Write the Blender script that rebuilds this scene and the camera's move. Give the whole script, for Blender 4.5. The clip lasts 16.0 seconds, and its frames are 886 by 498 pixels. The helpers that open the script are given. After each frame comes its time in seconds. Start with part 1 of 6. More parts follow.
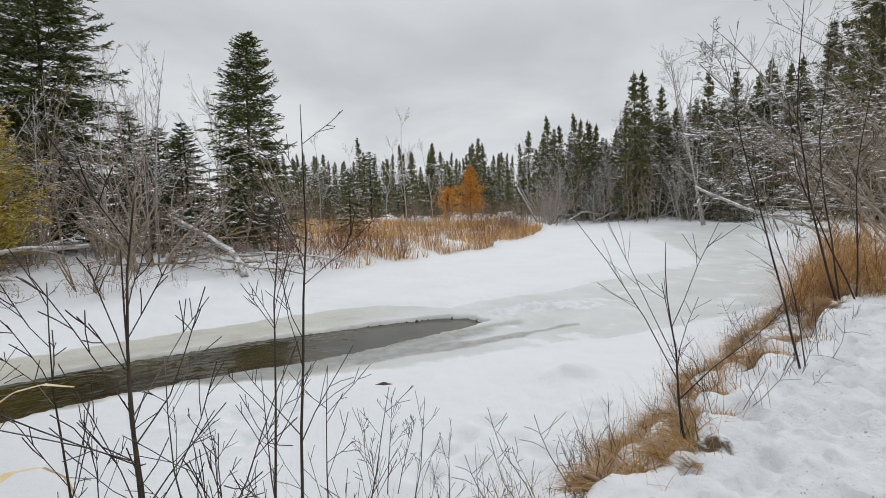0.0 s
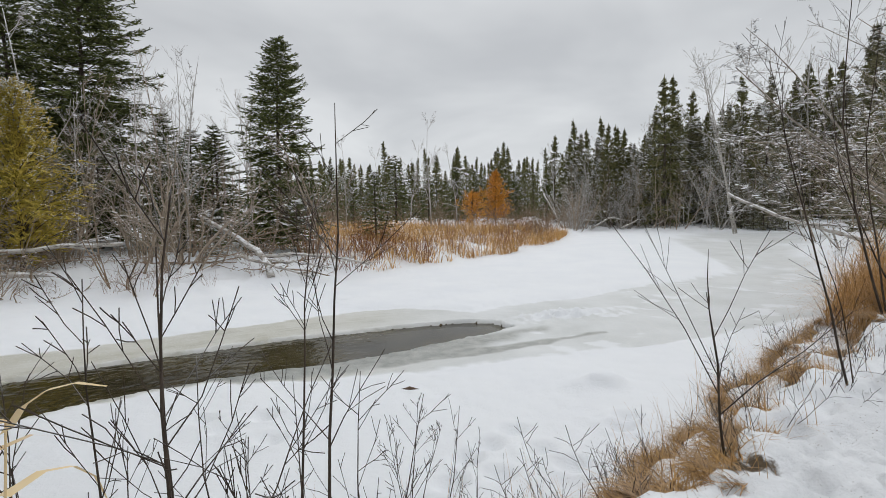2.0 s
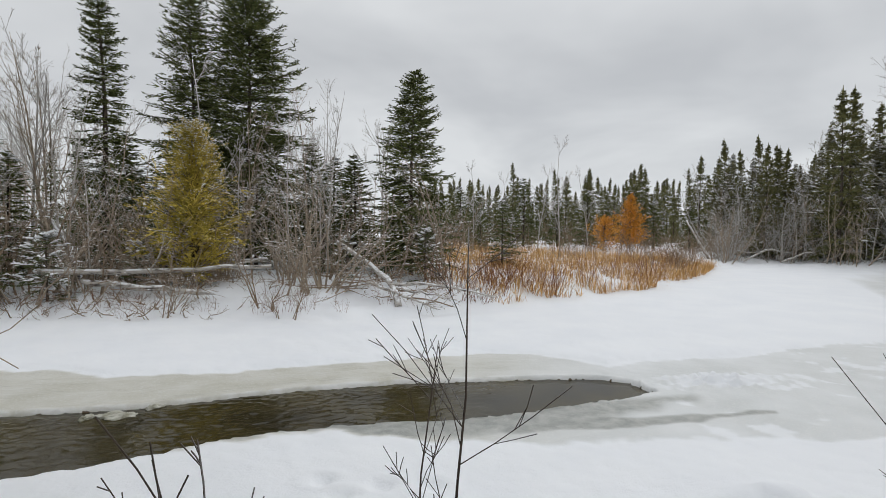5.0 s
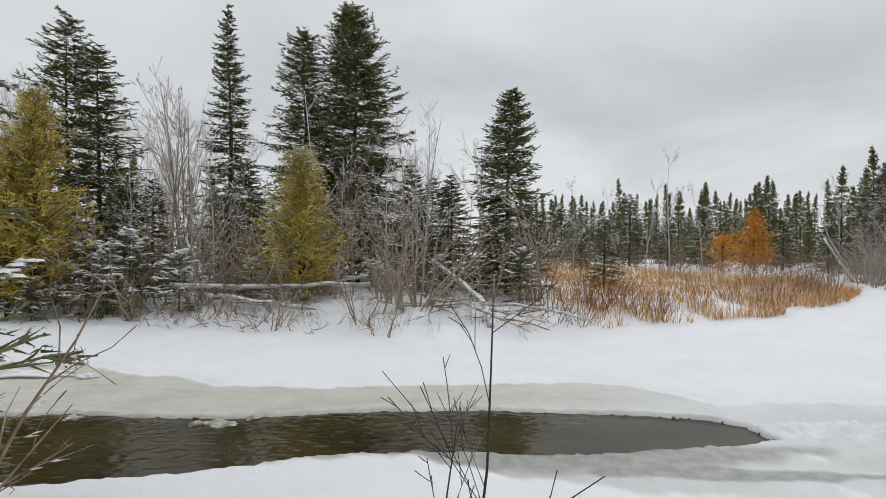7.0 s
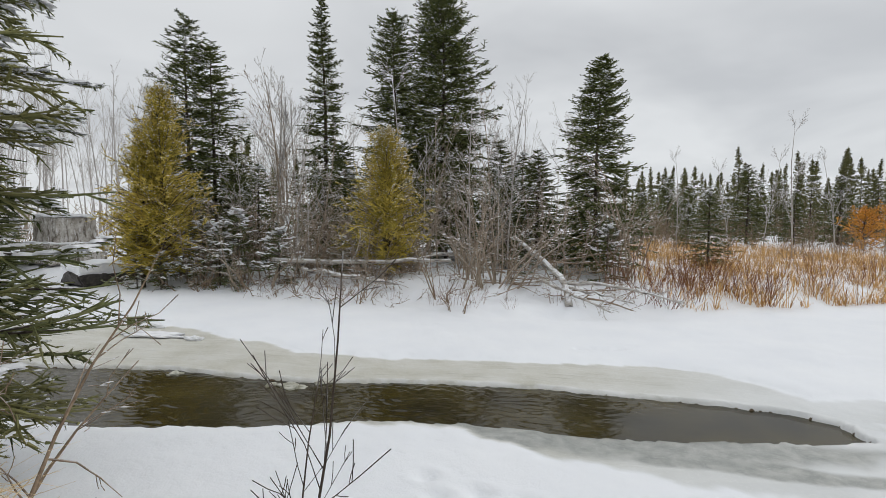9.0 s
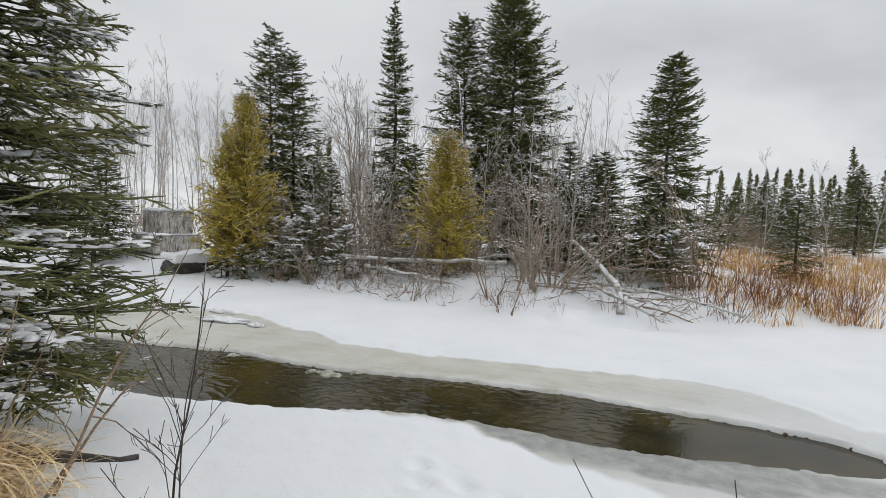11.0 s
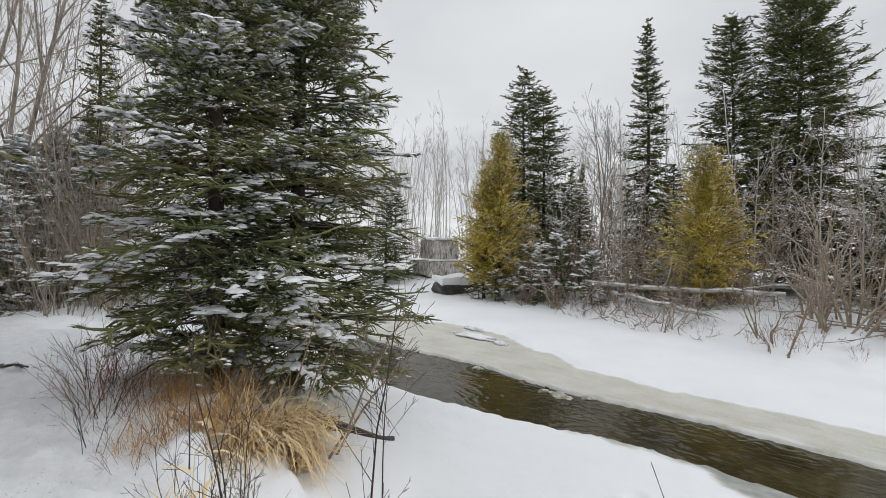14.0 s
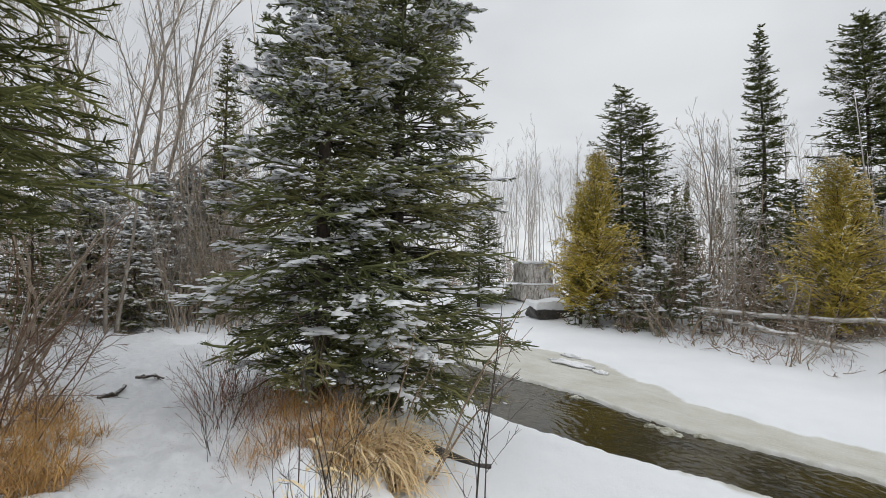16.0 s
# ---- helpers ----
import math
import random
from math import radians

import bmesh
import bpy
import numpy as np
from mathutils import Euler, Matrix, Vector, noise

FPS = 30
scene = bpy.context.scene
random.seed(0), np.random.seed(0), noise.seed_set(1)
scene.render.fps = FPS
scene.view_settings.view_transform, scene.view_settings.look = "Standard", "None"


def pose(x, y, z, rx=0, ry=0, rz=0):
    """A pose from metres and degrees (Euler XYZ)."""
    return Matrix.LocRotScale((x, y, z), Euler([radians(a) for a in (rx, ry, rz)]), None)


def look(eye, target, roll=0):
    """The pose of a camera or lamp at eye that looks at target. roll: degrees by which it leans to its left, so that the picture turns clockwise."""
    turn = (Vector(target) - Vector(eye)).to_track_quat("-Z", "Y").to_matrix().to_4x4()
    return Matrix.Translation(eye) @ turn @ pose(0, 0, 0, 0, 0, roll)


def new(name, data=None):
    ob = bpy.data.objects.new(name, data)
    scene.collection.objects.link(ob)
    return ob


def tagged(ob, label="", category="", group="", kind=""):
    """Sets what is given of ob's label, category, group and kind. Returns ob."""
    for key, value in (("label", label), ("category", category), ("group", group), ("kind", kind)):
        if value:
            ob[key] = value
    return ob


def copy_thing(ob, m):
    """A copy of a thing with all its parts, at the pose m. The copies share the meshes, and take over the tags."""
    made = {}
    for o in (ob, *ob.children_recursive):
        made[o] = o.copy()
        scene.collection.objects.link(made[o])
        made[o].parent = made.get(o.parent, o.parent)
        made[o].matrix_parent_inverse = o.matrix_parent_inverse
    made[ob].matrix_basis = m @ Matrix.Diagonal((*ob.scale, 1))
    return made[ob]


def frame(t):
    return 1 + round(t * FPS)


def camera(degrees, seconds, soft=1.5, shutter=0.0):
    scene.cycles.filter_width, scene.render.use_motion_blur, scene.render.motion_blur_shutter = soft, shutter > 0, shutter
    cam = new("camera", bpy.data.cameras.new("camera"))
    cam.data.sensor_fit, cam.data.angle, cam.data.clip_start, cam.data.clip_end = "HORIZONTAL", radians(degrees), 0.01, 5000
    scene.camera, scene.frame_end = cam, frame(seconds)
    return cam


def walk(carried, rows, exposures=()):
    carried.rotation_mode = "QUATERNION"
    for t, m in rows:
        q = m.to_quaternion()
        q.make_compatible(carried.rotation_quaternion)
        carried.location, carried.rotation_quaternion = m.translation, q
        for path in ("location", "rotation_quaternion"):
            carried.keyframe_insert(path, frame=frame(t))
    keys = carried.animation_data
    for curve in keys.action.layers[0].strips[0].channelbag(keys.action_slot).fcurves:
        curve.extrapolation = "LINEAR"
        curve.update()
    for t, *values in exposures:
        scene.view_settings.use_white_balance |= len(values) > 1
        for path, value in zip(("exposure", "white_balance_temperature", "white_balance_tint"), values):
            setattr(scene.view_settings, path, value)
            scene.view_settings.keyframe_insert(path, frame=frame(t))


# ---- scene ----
cam = camera(82.8, 16.0, 0.5)
PATH = [
    (0, (-0.000, -0.000, 1.719), (-0.000, 9.965, 0.886), -1.67),
    (0.5, (-0.005, -0.007, 1.723), (-0.120, 9.957, 0.873), -1.64),
    (1, (-0.014, -0.000, 1.718), (-0.257, 9.958, 0.835), -1.59),
    (1.5, (-0.018, 0.022, 1.714), (-0.426, 9.974, 0.826), -1.66),
    (2, (-0.035, 0.045, 1.713), (-0.498, 10.007, 0.970), -0.90),
    (2.5, (-0.061, 0.070, 1.703), (-0.692, 10.030, 1.062), -0.21),
    (3, (-0.088, 0.090, 1.699), (-0.965, 10.040, 1.211), 0.09),
    (3.5, (-0.134, 0.159, 1.738), (-1.517, 10.060, 1.512), 1.11),
    (4, (-0.147, 0.289, 1.867), (-2.220, 10.066, 1.519), 0.93),
    (6.5, (-0.071, 0.528, 2.131), (-4.136, 9.663, 1.980), 0.95),
    (7, (-0.015, 0.620, 2.130), (-4.769, 9.418, 2.070), 0.91),
    (7.5, (0.090, 0.702, 2.144), (-5.183, 9.197, 1.940), 1.16),
    (8, (0.272, 0.743, 2.157), (-5.552, 8.865, 1.834), 1.54),
    (8.5, (0.390, 0.788, 2.135), (-5.758, 8.665, 1.736), 1.22),
    (9, (0.477, 0.927, 2.139), (-5.925, 8.590, 1.596), 0.65),
    (11.5, (1.308, 1.304, 2.228), (-6.539, 7.479, 1.667), 2.45),
    (12, (1.412, 1.406, 2.205), (-6.770, 7.133, 1.689), 2.64),
    (12.5, (1.498, 1.458, 2.217), (-7.163, 6.441, 1.806), 2.57),
    (13, (1.580, 1.443, 2.222), (-7.574, 5.456, 1.883), 2.31),
    (13.5, (1.608, 1.438, 2.223), (-7.921, 4.457, 1.950), 1.49),
    (14, (1.602, 1.422, 2.227), (-8.180, 3.486, 2.019), 1.07),
    (14.5, (1.591, 1.407, 2.226), (-8.320, 2.726, 2.099), 0.93),
    (15, (1.590, 1.396, 2.226), (-8.377, 2.203, 2.220), 0.80),
    (15.5, (1.607, 1.390, 2.238), (-8.382, 1.845, 2.362), 0.79),
    (16, (1.597, 1.381, 2.237), (-8.397, 1.625, 2.464), 0.89),
]
walk(cam, [(t, look(eye, target, roll)) for t, eye, target, roll in PATH], [(0.0, -0.02), (3.0, -0.02), (3.6, -0.07), (4.2, -0.07), (6.3, -0.01), (9.2, 0.0), (12.0, 0.03), (13.5, 0.08), (16.0, 0.10)])

# ---- world, sun and exposure ----
world = bpy.data.worlds.new("overcast_sky")
world.use_nodes = True
scene.world = world
wt = world.node_tree
wn, wl = wt.nodes, wt.links
wn.clear()


def wnode(kind, **kw):
    n = wn.new(kind)
    for k, v in kw.items():
        n.inputs[k].default_value = v
    return n


sky = wn.new("ShaderNodeTexSky")
sky.sky_type = "NISHITA"
sky.sun_disc = False
sky.sun_elevation, sky.sun_rotation = radians(34), radians(200)
coord = wn.new("ShaderNodeTexCoord")
sep = wn.new("ShaderNodeSeparateXYZ")
wl.new(coord.outputs["Generated"], sep.inputs[0])
# Cloud deck: brighter overhead than at the horizon, as under a closed overcast.
ramp = wn.new("ShaderNodeValToRGB")
ramp.color_ramp.elements[0].position, ramp.color_ramp.elements[0].color = 0.0, (0.755, 0.776, 0.797, 1)
ramp.color_ramp.elements[1].position, ramp.color_ramp.elements[1].color = 0.95, (1.005, 1.028, 1.048, 1)
mid = ramp.color_ramp.elements.new(0.32)
mid.color = (0.650, 0.668, 0.690, 1)
wl.new(sep.outputs[2], ramp.inputs[0])
# Project the direction on a flat cloud layer, so that clouds flatten towards the horizon.
addz = wn.new("ShaderNodeMath")
addz.operation = "ADD"
addz.inputs[1].default_value = 0.22
wl.new(sep.outputs[2], addz.inputs[0])
flat = wn.new("ShaderNodeVectorMath")
flat.operation = "DIVIDE"
cz = wn.new("ShaderNodeCombineXYZ")
wl.new(addz.outputs[0], cz.inputs[0]); wl.new(addz.outputs[0], cz.inputs[1]); cz.inputs[2].default_value = 1.0
wl.new(coord.outputs["Generated"], flat.inputs[0]); wl.new(cz.outputs[0], flat.inputs[1])
cloud = wn.new("ShaderNodeTexNoise")
cloud.inputs["Scale"].default_value, cloud.inputs["Detail"].default_value, cloud.inputs["Roughness"].default_value = 1.1, 4, 0.5
cloud.inputs["Distortion"].default_value = 0.3
wl.new(flat.outputs[0], cloud.inputs["Vector"])
cr = wn.new("ShaderNodeValToRGB")
cr.color_ramp.elements[0].position, cr.color_ramp.elements[0].color = 0.36, (0.86, 0.865, 0.875, 1)
cr.color_ramp.elements[1].position, cr.color_ramp.elements[1].color = 0.62, (1.09, 1.09, 1.085, 1)
wl.new(cloud.outputs[0], cr.inputs[0])
mul = wn.new("ShaderNodeMixRGB")
mul.blend_type = "MULTIPLY"
mul.inputs[0].default_value = 1.0
wl.new(ramp.outputs[0], mul.inputs[1]); wl.new(cr.outputs[0], mul.inputs[2])
bg_cloud = wn.new("ShaderNodeBackground")
bg_cloud.inputs[1].default_value = 1.0
wl.new(mul.outputs[0], bg_cloud.inputs[0])
bg_sky = wn.new("ShaderNodeBackground")
bg_sky.inputs[1].default_value = 0.05
wl.new(sky.outputs[0], bg_sky.inputs[0])
mixw = wn.new("ShaderNodeMixShader")
mixw.inputs[0].default_value = 0.93
wl.new(bg_sky.outputs[0], mixw.inputs[1]); wl.new(bg_cloud.outputs[0], mixw.inputs[2])
wout = wn.new("ShaderNodeOutputWorld")
wl.new(mixw.outputs[0], wout.inputs[0])

sun_data = bpy.data.lights.new("sun", "SUN")
sun_data.energy, sun_data.angle, sun_data.color = 0.5, radians(25), (1.0, 0.985, 0.955)
sun = new("sun", sun_data)
sun.rotation_euler = (radians(50), 0, radians(160))

# ---- materials ----


class Mat:
    """A small helper round a Principled node material."""

    def __init__(self, name, color=(0.5, 0.5, 0.5), rough=0.8, spec=0.3):
        self.m = bpy.data.materials.new(name)
        self.m.use_nodes = True
        self.t = self.m.node_tree
        self.n, self.l = self.t.nodes, self.t.links
        self.b = self.n["Principled BSDF"]
        self.b.inputs["Base Color"].default_value = (*color, 1)
        self.b.inputs["Roughness"].default_value = rough
        self.b.inputs["Specular IOR Level"].default_value = spec

    def node(self, kind, **kw):
        n = self.n.new(kind)
        for k, v in kw.items():
            n.inputs[k.replace("_", " ")].default_value = v
        return n

    def obj(self):
        return self.node("ShaderNodeTexCoord").outputs["Object"]

    def pos(self):
        return self.node("ShaderNodeNewGeometry").outputs["Position"]

    def noise(self, vec, scale, detail=4, rough=0.55):
        n = self.node("ShaderNodeTexNoise", Scale=scale, Detail=detail, Roughness=rough)
        self.l.new(vec, n.inputs["Vector"])
        return n.outputs[0]

    def ramp(self, fac, *stops):
        r = self.node("ShaderNodeValToRGB")
        while len(r.color_ramp.elements) < len(stops):
            r.color_ramp.elements.new(0.5)
        for e, (p, c) in zip(r.color_ramp.elements, stops):
            e.position = p
            e.color = (*c, 1) if len(c) == 3 else c
        self.l.new(fac, r.inputs[0])
        return r.outputs[0]

    def mix(self, fac, a, b, mode="MIX"):
        x = self.node("ShaderNodeMixRGB")
        x.blend_type = mode
        for s, v in ((0, fac), (1, a), (2, b)):
            if hasattr(v, "is_linked"):
                self.l.new(v, x.inputs[s])
            else:
                x.inputs[s].default_value = v if s == 0 else (*v, 1)
        return x.outputs[0]

    def math(self, op, a, b=0.0, clamp=False):
        x = self.node("ShaderNodeMath")
        x.operation, x.use_clamp = op, clamp
        for s, v in ((0, a), (1, b)):
            if hasattr(v, "is_linked"):
                self.l.new(v, x.inputs[s])
            else:
                x.inputs[s].default_value = v
        return x.outputs[0]

    def span(self, v, lo, hi, a=0.0, b=1.0):
        x = self.node("ShaderNodeMapRange")
        x.interpolation_type = "SMOOTHSTEP"
        for s, q in ((1, lo), (2, hi), (3, a), (4, b)):
            x.inputs[s].default_value = q
        self.l.new(v, x.inputs[0])
        return x.outputs[0]

    def attr(self, name):
        a = self.node("ShaderNodeAttribute")
        a.attribute_name = name
        return a.outputs["Fac"]

    def color(self, out):
        self.l.new(out, self.b.inputs["Base Color"])
        return self

    def rough(self, out):
        self.l.new(out, self.b.inputs["Roughness"])
        return self

    def bump(self, height, strength=0.3, dist=0.01):
        x = self.node("ShaderNodeBump", Strength=strength, Distance=dist)
        self.l.new(height, x.inputs["Height"])
        self.l.new(x.outputs[0], self.b.inputs["Normal"])
        return self

    def up(self):
        s = self.node("ShaderNodeSeparateXYZ")
        self.l.new(self.node("ShaderNodeNewGeometry").outputs["Normal"], s.inputs[0])
        return s.outputs[2]

    def island(self):
        return self.node("ShaderNodeNewGeometry").outputs["Random Per Island"]


SNOW = (0.86, 0.87, 0.89)


def mat_ground():
    m = Mat("snow_and_river_ice", SNOW, 0.75, 0.25)
    p = m.pos()
    ice, slush, dirt, trail = m.attr("ice"), m.attr("slush"), m.attr("dirt"), m.attr("trail")
    snow = m.ramp(m.noise(p, 0.8, 5), (0.3, (0.832, 0.850, 0.884)), (0.7, (0.882, 0.896, 0.918)))
    snow = m.mix(m.span(m.noise(p, 26, 3), 0.55, 0.8, 0, 0.15), snow, (0.76, 0.77, 0.79))
    worn = m.ramp(m.noise(p, 9, 5, 0.65), (0.35, (0.75, 0.76, 0.785)), (0.62, (0.86, 0.87, 0.89)))
    snow = m.mix(m.math("MULTIPLY", trail, 0.75), snow, worn)
    litter = m.math("MULTIPLY", m.span(m.noise(p, 70, 2, 0.5), 0.66, 0.72), m.span(m.noise(p, 2.5, 3), 0.42, 0.6))
    snow = m.mix(m.math("MULTIPLY", m.math("MULTIPLY", litter, trail), 0.7), snow, (0.16, 0.12, 0.09))
    yellow = m.ramp(m.noise(p, 1.6, 4), (0.3, (0.52, 0.505, 0.43)), (0.7, (0.66, 0.65, 0.60)))
    grey = m.ramp(m.noise(p, 0.9, 5), (0.3, (0.60, 0.615, 0.61)), (0.7, (0.74, 0.755, 0.765)))
    icec = m.mix(slush, yellow, grey)
    icec = m.mix(m.span(m.noise(p, 34, 3), 0.52, 0.7, 0, 0.45), icec, (0.74, 0.745, 0.74))
    cut = m.node("ShaderNodeCombineXYZ")
    place = m.node("ShaderNodeSeparateXYZ")
    m.l.new(p, place.inputs[0])
    m.l.new(m.math("MULTIPLY", m.attr("edge"), 9.0), cut.inputs[0])
    m.l.new(m.math("MULTIPLY", place.outputs[0], 0.5), cut.inputs[1])
    m.l.new(m.math("MULTIPLY", place.outputs[1], 0.5), cut.inputs[2])
    icec = m.mix(m.span(m.noise(cut.outputs[0], 0.8, 4, 0.6), 0.50, 0.60, 0, 0.16), icec, (0.76, 0.765, 0.75))
    seam = m.math("ABSOLUTE", m.math("SUBTRACT", m.noise(cut.outputs[0], 0.55, 3, 0.5), 0.5))
    icec = m.mix(m.math("MULTIPLY", m.span(seam, 0.0, 0.012, 0.35, 0.0), m.math("SUBTRACT", 1.0, slush)), icec, (0.36, 0.35, 0.30))
    rim = m.math("MULTIPLY", m.span(m.attr("edge"), -0.12, -0.01), m.span(m.noise(p, 2.5, 3), 0.35, 0.6))
    icec = m.mix(m.math("MULTIPLY", rim, 0.7), icec, (0.84, 0.845, 0.84))
    col = m.mix(ice, snow, icec)
    wet = m.attr("wet")
    film = m.ramp(m.noise(p, 7, 4), (0.35, (0.29, 0.30, 0.285)), (0.7, (0.46, 0.465, 0.44)))
    film = m.mix(m.span(m.noise(p, 75, 3, 0.7), 0.54, 0.70, 0, 0.6), film, (0.62, 0.63, 0.62))
    col = m.mix(wet, col, film)
    earth = m.ramp(m.noise(p, 14, 5, 0.7), (0.3, (0.035, 0.025, 0.016)), (0.7, (0.13, 0.09, 0.05)))
    cover = m.span(m.math("ADD", m.math("MULTIPLY", dirt, 0.9), m.math("SUBTRACT", m.noise(p, 7, 5, 0.7), 0.5)), 0.42, 0.6)
    col = m.mix(cover, col, earth)
    m.color(col)
    m.rough(m.math("SUBTRACT", 0.8, m.math("ADD", m.math("MULTIPLY", ice, 0.30), m.math("MULTIPLY", wet, 0.12)), True))
    fine = m.math("ADD", m.math("MULTIPLY", m.noise(p, 45, 4, 0.7), 0.35), m.noise(p, 6, 4))
    fine = m.math("ADD", fine, m.math("MULTIPLY", trail, m.math("ADD", m.math("MULTIPLY", m.noise(p, 15, 6, 0.7), 1.6), m.math("MULTIPLY", m.noise(p, 5, 3), 1.5))))
    m.bump(fine, 0.5, 0.032)
    return m.m


def mat_water():
    m = Mat("river_water", (0.022, 0.019, 0.009), 0.04, 0.5)
    m.b.inputs["IOR"].default_value = 1.33
    p = m.pos()
    m.color(m.ramp(m.noise(p, 1.1, 4), (0.35, (0.028, 0.023, 0.010)), (0.7, (0.070, 0.056, 0.020))))
    m.bump(m.noise(p, 30, 3), 0.12, 0.01)
    return m.m


def snowy(m, col, lo=0.35, hi=0.75, amount=1.0, scale=9.0):
    """Snow that has settled on the upper sides, in patches."""
    f = m.math("MULTIPLY", m.span(m.up(), lo, hi), m.span(m.noise(m.pos(), scale, 3, 0.6), 0.42, 0.56, 0, amount))
    return m.mix(f, col, SNOW)


def mat_needles(name, dark, light, snow=0.5, lo=0.5, warm=False):
    m = Mat(name, dark, 0.75, 0.10)
    c = m.ramp(m.island(), (0.1, dark), (0.9, light))
    c = m.mix(m.span(m.noise(m.pos(), 1.3, 3), 0.35, 0.7, 0, 0.5), c, tuple(0.6 * a for a in dark))
    c = m.mix(m.span(m.noise(m.pos(), 0.9, 2), 0.45, 0.62, 0, 0.45), c, tuple(0.55 * a + 0.45 * b for a, b in zip(light, (0.30, 0.21, 0.08)))) if warm else c
    m.color(snowy(m, c, lo, 0.9, snow, 5.0))
    return m.m


def mat_bark(name, dark, light, snow=0.9, scale=14.0, lo=0.3):
    m = Mat(name, dark, 0.85, 0.15)
    mp = m.node("ShaderNodeMapping")
    mp.inputs["Scale"].default_value = (1, 1, 0.35)
    m.l.new(m.obj(), mp.inputs[0])
    c = m.ramp(m.noise(mp.outputs[0], scale, 5, 0.65), (0.3, dark), (0.7, light))
    m.color(snowy(m, c, lo, 0.7, snow))
    m.bump(m.noise(mp.outputs[0], scale * 3, 4), 0.4, 0.01)
    return m.m


def mat_birch():
    m = Mat("birch_bark", (0.5, 0.48, 0.44), 0.7, 0.2)
    mp = m.node("ShaderNodeMapping")
    mp.inputs["Scale"].default_value = (2, 2, 9)
    m.l.new(m.obj(), mp.inputs[0])
    c = m.ramp(m.noise(mp.outputs[0], 2.2, 4, 0.7), (0.36, (0.07, 0.06, 0.055)), (0.46, (0.42, 0.39, 0.35)), (0.7, (0.62, 0.59, 0.55)))
    m.color(snowy(m, c, 0.25, 0.6, 0.95, 4))
    m.bump(m.noise(mp.outputs[0], 8, 4), 0.3, 0.01)
    return m.m


def mat_grass(name, dark, light, snow=0.3):
    m = Mat(name, light, 0.7, 0.2)
    c = m.ramp(m.island(), (0.0, dark), (0.55, light), (1.0, tuple(min(1, 1.25 * a) for a in light)))
    c = m.mix(m.span(m.noise(m.pos(), 2.1, 3), 0.4, 0.7, 0, 0.35), c, dark)
    m.color(snowy(m, c, 0.75, 0.95, snow, 6))
    return m.m


def mat_snow():
    m = Mat("settled_snow", SNOW, 0.75, 0.2)
    m.color(m.ramp(m.noise(m.pos(), 12, 4), (0.3, (0.80, 0.81, 0.835)), (0.7, (0.90, 0.905, 0.915))))
    m.bump(m.noise(m.pos(), 60, 4), 0.3, 0.01)
    return m.m


def mat_concrete():
    m = Mat("weathered_concrete", (0.4, 0.38, 0.35), 0.9, 0.15)
    p = m.obj()
    mp = m.node("ShaderNodeMapping")
    mp.inputs["Scale"].default_value = (1, 1, 0.22)
    m.l.new(p, mp.inputs[0])
    c = m.ramp(m.noise(p, 3.2, 6, 0.7), (0.3, (0.20, 0.17, 0.14)), (0.5, (0.44, 0.41, 0.37)), (0.7, (0.68, 0.66, 0.63)))
    c = m.mix(m.span(m.noise(mp.outputs[0], 9, 5, 0.7), 0.50, 0.62, 0, 0.85), c, (0.11, 0.085, 0.065))
    c = m.mix(m.span(m.noise(mp.outputs[0], 13, 4, 0.7), 0.56, 0.64, 0, 0.7), c, (0.76, 0.76, 0.77))
    m.color(snowy(m, c, 0.6, 0.9, 1.0, 3))
    m.bump(m.noise(p, 12, 5), 0.6, 0.03)
    return m.m


def mat_rock():
    m = Mat("wet_dark_rock", (0.05, 0.045, 0.04), 0.5, 0.4)
    p = m.pos()
    m.color(m.ramp(m.noise(p, 6, 6, 0.65), (0.3, (0.018, 0.016, 0.015)), (0.75, (0.11, 0.10, 0.09))))
    m.bump(m.noise(p, 14, 5), 0.7, 0.03)
    return m.m


def mat_clear_ice():
    m = Mat("floating_ice", (0.55, 0.56, 0.52), 0.3, 0.5)
    m.color(m.ramp(m.noise(m.pos(), 11, 4), (0.35, (0.26, 0.25, 0.18)), (0.66, (0.62, 0.61, 0.54))))
    m.bump(m.noise(m.pos(), 25, 4), 0.5, 0.01)
    return m.m


M_GROUND, M_WATER, M_SNOW = mat_ground(), mat_water(), mat_snow()
M_SPRUCE = mat_needles("spruce_needles", (0.060, 0.076, 0.026), (0.200, 0.215, 0.080), 0.06, 0.6)
M_NEAR = mat_needles("young_spruce_needles", (0.074, 0.090, 0.036), (0.230, 0.245, 0.105), 0.08, 0.6, True)
M_PALESPRUCE = mat_needles("pale_spruce_needles", (0.105, 0.112, 0.045), (0.30, 0.29, 0.125), 0.12, 0.5)
M_OLIVE = mat_needles("olive_spruce_needles", (0.062, 0.070, 0.022), (0.20, 0.20, 0.070), 0.06, 0.5)
M_FAR = mat_needles("distant_conifer_needles", (0.085, 0.094, 0.038), (0.270, 0.250, 0.110), 0.14, 0.5)
M_FROST = mat_needles("frosted_conifer_needles", (0.110, 0.110, 0.060), (0.33, 0.30, 0.18), 0.60, 0.35)
M_CEDAR = mat_needles("yellowed_cedar_sprays", (0.27, 0.225, 0.035), (0.86, 0.67, 0.150), 0.08, 0.5, True)
M_LARCH = mat_needles("orange_larch_needles", (0.62, 0.27, 0.04), (0.93, 0.50, 0.12), 0.03)
M_BARK = mat_bark("dark_conifer_bark", (0.035, 0.028, 0.023), (0.13, 0.105, 0.085), 0.6)
